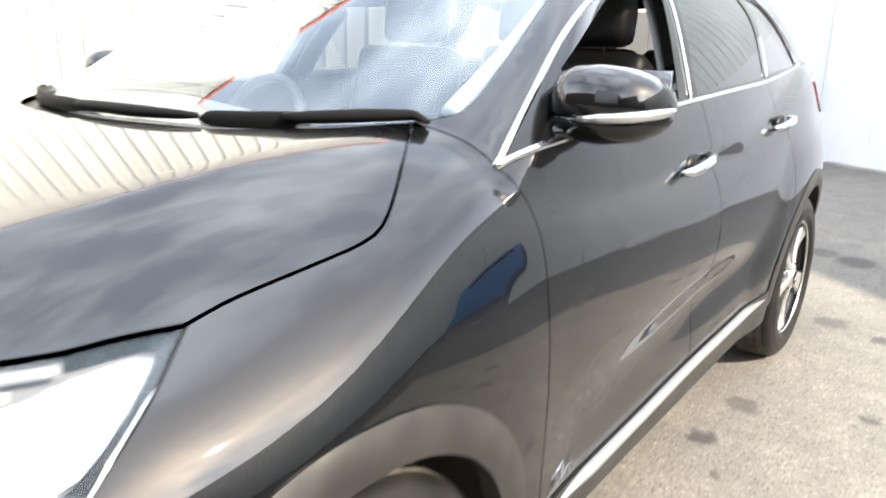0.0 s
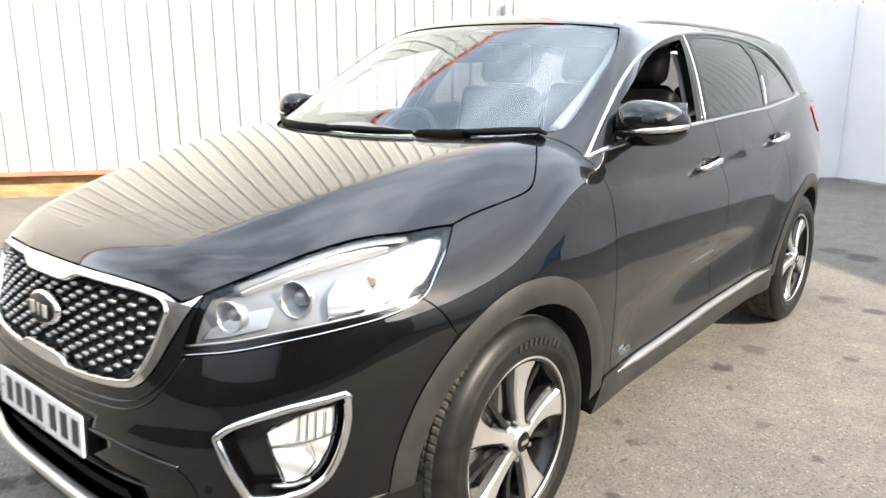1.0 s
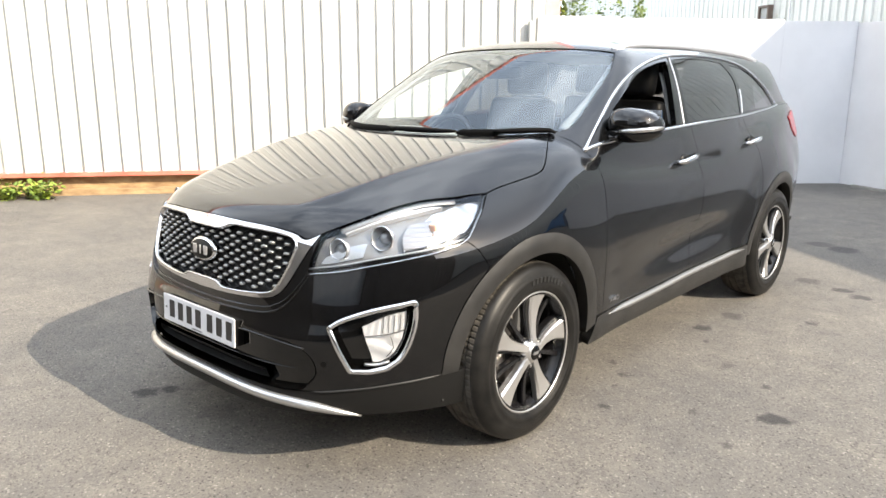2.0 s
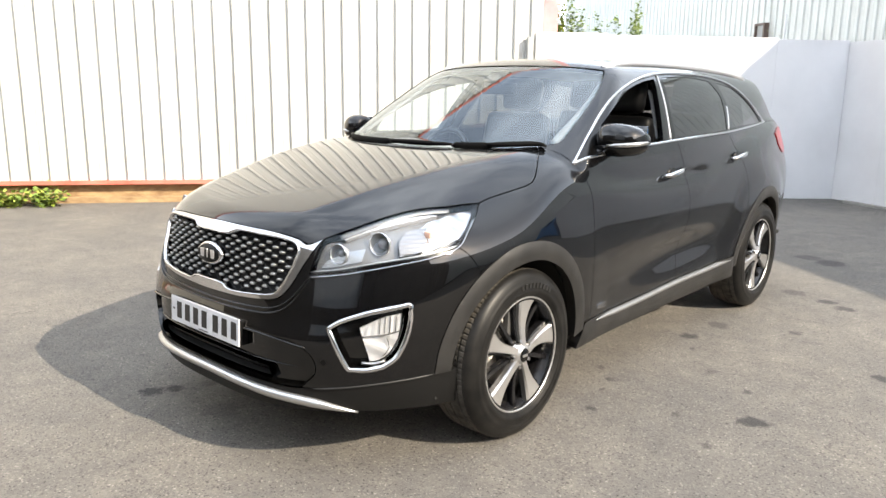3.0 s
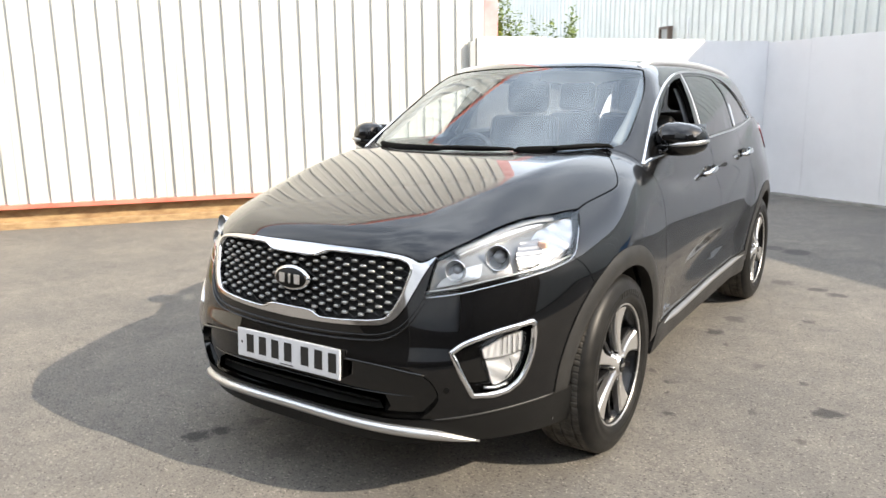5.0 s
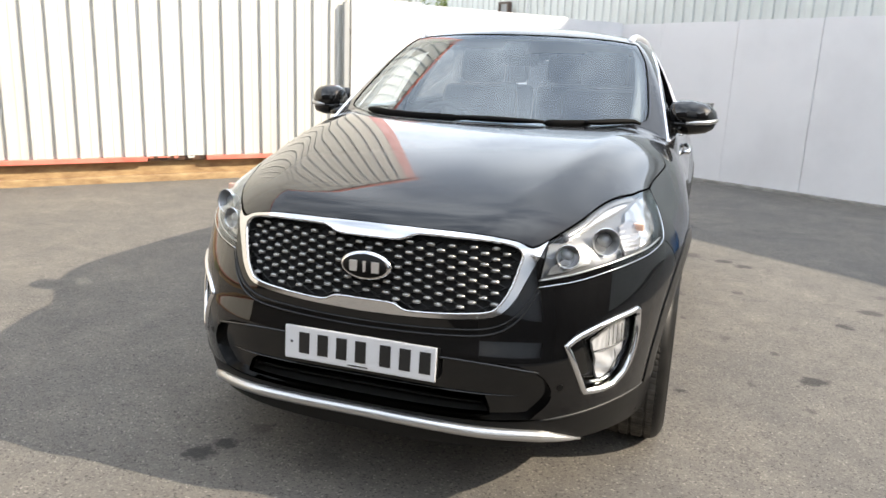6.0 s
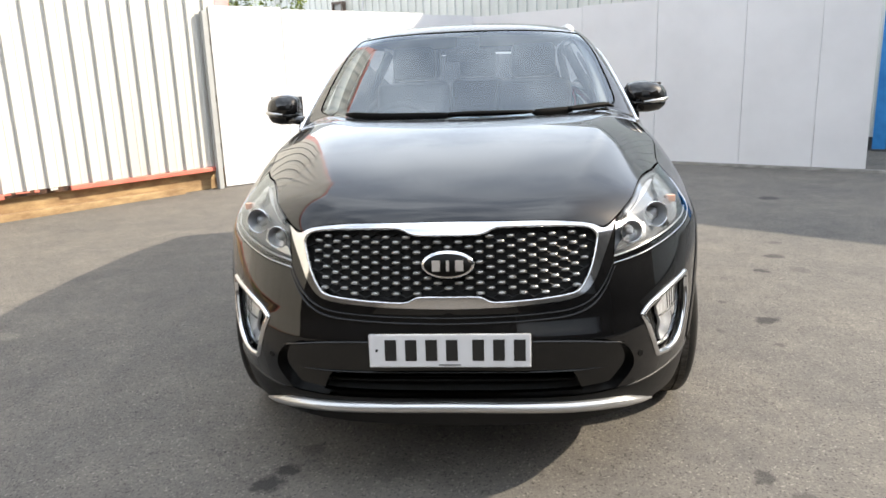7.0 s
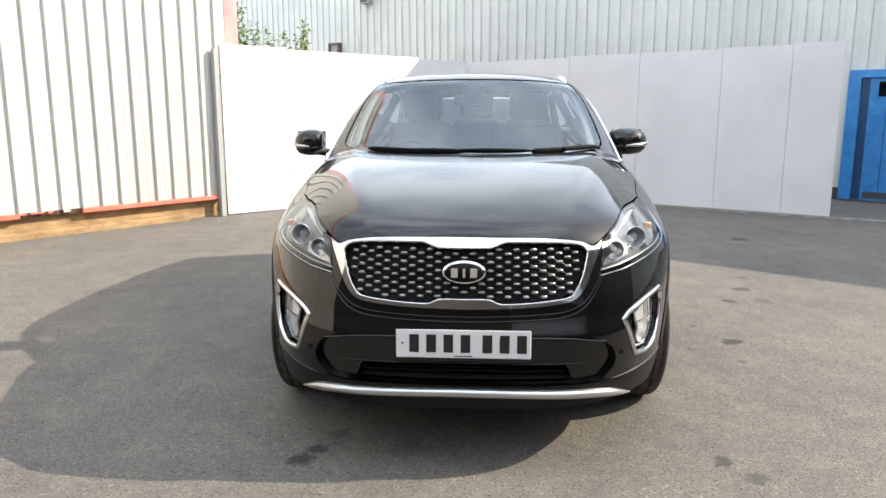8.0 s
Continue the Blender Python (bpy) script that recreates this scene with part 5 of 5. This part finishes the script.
for s in BOTH:
    projector(s, .588, .866, .026)
    projector(s, .688, .900, .031)
    p, n, _ = cast([(s * .785, -.6, .925)], [(0, 1, 0)], 2.0)
    # bulb enlarged and paled to stand in for its reflection around it
    part("turn_bulb", box_bm((.034, .02, .026), Vector(p[0]) + Vector((0, .016, .0)), .006), amber, HL[s], "amber bulb, enlarged for its reflection in the lamp")

fog_plate = panel("fog_bezel", "front", fog_rim, gloss_black, car, "gloss black fog lamp bezel", off=-.046, depth=-.044, step=.02, gap=.001, sides=BOTH)
FB = {1: fog_plate[0], -1: fog_plate[1]}
rim_pts = np.vstack([smooth_curve(c)[:-1] for c in fog_rim])
cen = rim_pts.mean(0)
rim_pts = cen + (rim_pts - cen) * .958
bead("fog_surround", rim_pts[::2], chrome, FB, .019, .009, "chrome fog lamp surround", sides=BOTH, closed=True, step=.012)
fog_lens = [[(.700, .226, .604), (.76, .29, .638), (.806, .357, .652)], [(.806, .357, .652), (.806, .352, .60), (.795, .328, .525), (.772, .295, .478)], [(.772, .295, .478), (.75, .27, .466), (.730, .252, .468)], [(.730, .252, .468), (.713, .238, .54), (.700, .226, .604)]]
panel("fog_lamp", "front", fog_lens, lens_glass, FB, "clear fog lamp lens", off=-.016, depth=.028, step=.018, gap=0, sides=BOTH)
fog_mat = material("fog_reflector", (0.86, 0.86, 0.87), 0.3, 0.75)
panel("fog_reflector", "front", fog_lens, fog_mat, FB, "faceted bright reflector", off=-.034, depth=.010, step=.007, gap=.003, sides=BOTH, bulge=lambda p: np.where(p[:, 2] > .565, .004 * np.abs(np.sin(p[:, 0] * 190)), .006 * np.sin(p[:, 0] * 75 + p[:, 2] * 30) * np.sin(p[:, 2] * 60)))
bead("fog_divider", [(.708, .232, .568), (.765, .298, .572), (.804, .352, .585)], dark_steel, FB, .004, .003, sides=BOTH, off=-.026)
for x, y in ((.752, .282), (.764, .298), (.776, .314), (.789, .332)):
    bead("fog_flute", [(x, y, .578), (x + .003, y + .004, .638)], dark_steel, FB, .0026, .002, sides=BOTH, off=-.027)
bead("fog_flute", [(.776, .300, .560), (.782, .308, .52), (.766, .288, .488)], dark_steel, FB, .0026, .002, sides=BOTH, off=-.027)
bead("fog_foot", [(.715, .225, .462), (.75, .262, .456), (.775, .296, .466)], silver, FB, .010, .006, "bright lower edge of the fog lamp", sides=BOTH, off=-.034)
for s in BOTH:
    p = snap([(.622, .12, .478)])
    n = Vector(skin_normal(p)[0])
    b = bmesh.new()
    bmesh.ops.create_cone(b, cap_ends=True, segments=16, radius1=.0115, radius2=.0105, depth=.006)
    b.transform(Matrix.Translation(Vector(p[0]) - n * .001) @ n.to_track_quat("Z", "Y").to_matrix().to_4x4())
    b.transform(Matrix.Diagonal((s, 1, 1, 1)))
    part("parking_sensor", b, satin_black, bumper, "small round parking sensor")

# wheels
def spoke_mesh(inner, outer_r, w0, w1, x0, x1, sweep, thick, n=7):
    """A spoke from hub to rim in the wheel's plane (y up at angle 0), widening outwards."""
    bm, rings = bmesh.new(), []
    for i in range(n):
        f = i / (n - 1)
        r, w = inner + (outer_r - inner) * f, w0 + (w1 - w0) * f ** 2.3
        x = x0 + (x1 - x0) * f - .012 * math.sin(math.pi * f)
        c = sweep * math.sin(math.pi * .5 * f) * (1 - f * .35)
        ring = []
        for a, b in ((-1, -1), (-1, -.25), (-.8, 0), (.8, 0), (1, -.25), (1, -1)):
            ring.append(bm.verts.new((x + b * thick, r, c + a * w)))
        rings.append(ring)
    for r1, r2 in zip(rings, rings[1:]):
        for k in range(6):
            bm.faces.new((r1[k], r1[(k + 1) % 6], r2[(k + 1) % 6], r2[k]))
    bm.faces.new(rings[0])
    bm.faces.new(rings[-1][::-1])
    return bm


def wheel_set(name):
    """A wheel about the x axis, its face towards +x at x = 0."""
    v, f = lathe([(.236, .004), (.250, .008), (.254, .0), (.250, -.012), (.236, -.03), (.226, -.06), (.218, -.15), (.235, -.195)], 56)
    wheel = mesh_object(name, v, f, dark_alloy, car, "two-tone alloy wheel")
    v, f = lathe([(.243, .002), (.245, .009), (.249, .011), (.253, .008), (.255, .0)], 64)
    mesh_object("rim_lip", v, f, machined, wheel, "machined rim edge")
    prof = [(.246, -.01), (.252, .010), (.258, .0165), (.262, .0165), (.266, .0215), (.284, .0245), (.288, .0225), (.304, .025), (.316, .0235), (.319, .0215), (.328, .0185), (.342, .012), (.355, .003), (.3615, -.008), (.3645, -.014)]
    tread = [(.3665, -.022), (.367, -.042), (.359, -.044), (.359, -.050), (.3675, -.052), (.368, -.092), (.360, -.094), (.360, -.102), (.368, -.104), (.368, -.136), (.360, -.138), (.360, -.146), (.367, -.148), (.366, -.172)]
    back = [(.352, -.205), (.30, -.225), (.24, -.212)]
    v, f = lathe(prof + [(.366, -.018)], 96)
    tyre = mesh_object("tyre", v, f, rubber, wheel, "black rubber tyre with worn sidewall")
    # tread blocks with cross grooves
    v, f, n = [], [], 400
    pr = [(.3645, -.014)] + tread + back
    for i in range(n):
        a = 2 * math.pi * i / n
        cut = .003 if i % 4 == 0 else 0
        for k, (r, x) in enumerate(pr):
            d = cut if (k < 3 or 10 < k < 15 or k in (5, 6, 9)) else 0
            v.append((x, (r - d) * math.cos(a + .25 * abs(x + .11)), (r - d) * math.sin(a + .25 * abs(x + .11))))
    for i in range(n):
        j = (i + 1) % n
        for q in range(len(pr) - 1):
            f.append((i * len(pr) + q, i * len(pr) + q + 1, j * len(pr) + q + 1, j * len(pr) + q))
    mesh_object("tread", v, f, tread_rubber, wheel, "dusty grooved tread", smooth=False)
    # raised bars in place of the lettering
    for k in range(9):
        a = 1.05 + k * .085
        b = box_bm((.0025, .022, .014), (.0262, .302, 0), .001)
        b.transform(Matrix.Rotation(a, 4, "X"))
        part("sidewall_mark", b, ink_grey, wheel)
    for k in range(5):
        a = 2 * math.pi * k / 5 + .10
        b = spoke_mesh(.040, .247, .0165, .056, .010, .004, .034, .032)
        b.transform(Matrix.Rotation(a, 4, "X"))
        part("spoke", b, machined, wheel, "machined silver spoke")
        for da, ww in ((.33, .013), (.86, .013)):
            b = spoke_mesh(.055, .240, .010, ww, -.012, -.022, .0, .03)
            b.transform(Matrix.Rotation(a + da, 4, "X"))
            part("spoke_web", b, dark_alloy, wheel, "dark painted spoke web")
        b = bmesh.new()
        bmesh.ops.create_cone(b, cap_ends=True, segments=6, radius1=.009, radius2=.008, depth=.02)
        b.transform(Matrix.Rotation(a + .63, 4, "X") @ Matrix.Translation((.0, .057, 0)) @ Matrix.Rotation(radians(90), 4, "Y"))
        part("wheel_nut", b, chrome, wheel)
    v, f = lathe([(.060, -.05), (.058, -.008), (.048, .004), (.038, .008), (.036, .015), (.030, .018), (.0005, .020)], 36)
    mesh_object("hub", v, f, machined, wheel)
    v, f = lathe([(.030, .0195), (.028, .0215), (.0005, .023)], 30)
    cap = mesh_object("hub_cap", v, f, gloss_black, wheel, "black centre cap")
    part("cap_mark", box_bm((.002, .034, .012), (.0235, 0, 0), .001), silver, wheel)
    v, f = lathe([(.08, -.075), (.155, -.072), (.158, -.078), (.158, -.09), (.08, -.095)], 48)
    mesh_object("brake_disc", v, f, steel, wheel, "steel brake disc")
    # closed disc added so that no sunlight passes through the wheel
    v, f = lathe([(.02, -.118), (.212, -.124), (.216, -.116)], 40)
    mesh_object("sun_block_disc", v, f, dark_steel, wheel, "dark disc added to stop sun through the wheel")
    b = box_bm((.06, .085, .15), (-.075, .0, .145), .015)
    part("brake_caliper", b, dark_steel, wheel)
    return wheel


first = wheel_set("wheel")
first.matrix_local = pose(.915, HUB_F, .368, -2, 0, 0)
for s, y, spin in ((1, HUB_R, 40), (-1, HUB_F, 15), (-1, HUB_R, 70)):
    turn = Matrix.Rotation(radians(0 if s > 0 else 180), 4, "Z")
    w = copy_thing(first, Matrix.Translation((s * (.915 if y < 2 else .905), y, .368)) @ turn @ Matrix.Rotation(radians(spin), 4, "X"))

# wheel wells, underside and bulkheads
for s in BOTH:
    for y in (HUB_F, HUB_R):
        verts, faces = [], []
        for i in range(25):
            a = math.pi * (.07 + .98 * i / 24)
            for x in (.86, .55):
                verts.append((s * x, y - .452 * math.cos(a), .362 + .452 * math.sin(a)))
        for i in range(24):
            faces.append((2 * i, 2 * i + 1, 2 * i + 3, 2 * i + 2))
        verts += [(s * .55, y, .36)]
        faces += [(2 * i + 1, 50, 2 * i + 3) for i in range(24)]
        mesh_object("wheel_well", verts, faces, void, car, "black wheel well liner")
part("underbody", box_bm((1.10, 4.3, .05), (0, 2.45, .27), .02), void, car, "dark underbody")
# trays widened to stop sunlight leaking under the nose
part("undertray", box_bm((1.14, .30, .05), (0, .33, .285), .01), void, car, "dark tray under the front bumper, blocking stray sun")
part("undertray", box_bm((1.46, .16, .05), (0, .42, .285), .01), void, car, "dark tray under the front bumper, blocking stray sun")
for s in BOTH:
    # unseen sheets added to block sunlight coming through the wheel wells
    part("sun_block_front", box_bm((.30, .02, .24), (s * .69, .50, .40), .004), void, car, "added black sheet ahead of the wheel, blocking stray sun")
    part("sun_block_inner", box_bm((.02, 1.06, .30), (s * .565, .945, .35), .004), void, car, "added black sheet inside the wheel well, blocking stray sun")
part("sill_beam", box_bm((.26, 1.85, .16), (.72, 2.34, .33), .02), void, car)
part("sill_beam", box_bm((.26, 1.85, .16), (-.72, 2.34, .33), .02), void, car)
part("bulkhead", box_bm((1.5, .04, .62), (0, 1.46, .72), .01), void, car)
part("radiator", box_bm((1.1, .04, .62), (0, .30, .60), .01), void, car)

# cabin
part("cabin_floor", box_bm((1.60, 3.0, .03), (0, 3.0, .42), .01), void, car)


def rounded(size, at, r, turn=None, seg=3):
    return box_bm(size, at, r, seg, turn)


dash = bmesh.new()
prof = [(1.20, 1.12), (1.36, 1.155), (1.58, 1.165), (1.72, 1.13), (1.76, 1.05), (1.72, .90), (1.62, .70), (1.48, .62)]
rings = []
for x in np.linspace(-.76, .76, 13):
    hump = .028 * math.exp(-((x + .38) / .2) ** 2)
    rings.append([dash.verts.new((x, y + .12 * abs(x) ** 2 * (1 if y < 1.5 else .2), z + (hump if z > 1.1 else 0))) for y, z in prof])
for a, b in zip(rings, rings[1:]):
    for i in range(len(prof) - 1):
        dash.faces.new((a[i], a[i + 1], b[i + 1], b[i]))
part("dashboard", dash, dash_mat, car, "dark moulded dashboard", True)
verts, faces = [], []
for i in range(36):
    a = 2 * math.pi * i / 36
    for k in range(8):
        b = 2 * math.pi * k / 8
        r = .185 + .016 * math.cos(b)
        verts.append((r * math.cos(a), .016 * math.sin(b), r * math.sin(a)))
for i in range(36):
    for k in range(8):
        faces.append((i * 8 + k, ((i + 1) % 36) * 8 + k, ((i + 1) % 36) * 8 + (k + 1) % 8, i * 8 + (k + 1) % 8))
wheel_m = Matrix.Translation((-.38, 1.86, 1.06)) @ Matrix.Rotation(radians(-24), 4, "X")
steering = mesh_object("steering_wheel", [wheel_m @ Vector(v) for v in verts], faces, cloth, car, "black steering wheel")
for size, at in (((.12, .05, .09), (0, .0, 0)), ((.34, .02, .03), (0, .005, .0)), ((.03, .02, .17), (0, .005, -.09))):
    b = rounded(size, at, .01)
    b.transform(wheel_m)
    part("steering_boss", b, satin_black, steering)


def seat(x, y, wide=.50):
    base = part("seat", rounded((wide, .52, .20), (x, y, .66), .06), cloth, car, "black leather seat", True)
    back = rounded((wide * .94, .15, .64), (0, 0, .32), .06)
    back.transform(Matrix.Translation((x, y + .23, .70)) @ Matrix.Rotation(radians(-14), 4, "X"))
    part("backrest", back, cloth, base, "", True)
    head = rounded((.28, .12, .215), (0, 0, 0), .055)
    head.transform(Matrix.Translation((x, y + .42, 1.445)) @ Matrix.Rotation(radians(-10), 4, "X"))
    part("headrest", head, cloth, base, "", True)
    for dx in (-.06, .06):
        tube("headrest_post", [(x + dx, y + .385, 1.26), (x + dx, y + .41, 1.40)], .006, dark_steel, base)


for x in (-.38, .38):
    seat(x, 2.25)
for x in (-.42, 0, .42):
    seat(x, 3.15, .42)
panel("headlining", "side", [[(.60, 2.2, 1.55), (.60, 3.2, 1.56), (.58, 4.2, 1.50)], [(.58, 4.2, 1.50), (0, 4.3, 1.55), (-.58, 4.2, 1.50)], [(-.58, 4.2, 1.50), (-.60, 3.2, 1.56), (-.60, 2.2, 1.55)], [(-.60, 2.2, 1.55), (-.5, 2.08, 1.58), (0, 2.0, 1.6), (.5, 2.08, 1.58), (.60, 2.2, 1.55)]], headliner, car, "pale grey headlining", off=-.035, depth=0, step=.06, gap=.01)
bead("pillar_lining", [(.69, 1.48, 1.245), (.685, 1.70, 1.375), (.65, 1.95, 1.50), (.60, 2.15, 1.56)], lining_grey, car, .06, .012, "grey pillar lining", sides=BOTH, off=-.045)
bead("pillar_lining", [(.70, 2.52, 1.50), (.77, 2.45, 1.35), (.82, 2.40, 1.22)], lining_grey, car, .09, .012, "grey pillar lining", sides=BOTH, off=-.06)
part("rear_view_mirror", rounded((.24, .035, .065), (0, 1.92, 1.475), .015), satin_black, car, "black rear-view mirror", True)
part("sensor_cover", rounded((.13, .12, .035), (0, 1.90, 1.53), .012, Matrix.Rotation(radians(28), 4, "X")), satin_black, car, "", True)
verts = [(x * (1 - .35 * (z - 1.16)), 4.40 + .12 * (1 - (x / .5) ** 2) - .12 * (z - 1.17), z) for z in (1.16, 1.34, 1.52) for x in np.linspace(-.50, .50, 9)]
mesh_object("rear_window", verts, [(r * 9 + i, r * 9 + i + 1, r * 9 + i + 10, r * 9 + i + 9) for r in range(2) for i in range(8)], privacy_glass, car, "dark rear glass")
part("tailgate", box_bm((1.36, .05, .72), (0, 4.58, .80), .02), paint, car, "gloss black tailgate")
txt = bpy.data.curves.new("door_letters", "FONT")
txt.body, txt.size, txt.extrude = "AWD", .036, .0015
txt.materials.append(chrome)
letters = new("door_letters", txt)
letters.parent = DF[1]
q = snap([(.92, 1.56, .435)])[0]
letters.matrix_local = Matrix.Translation((q[0] + .003, 1.56, .432)) @ Matrix.Rotation(radians(1.5), 4, "X") @ pose(0, 0, 0, 90, 0, 90)
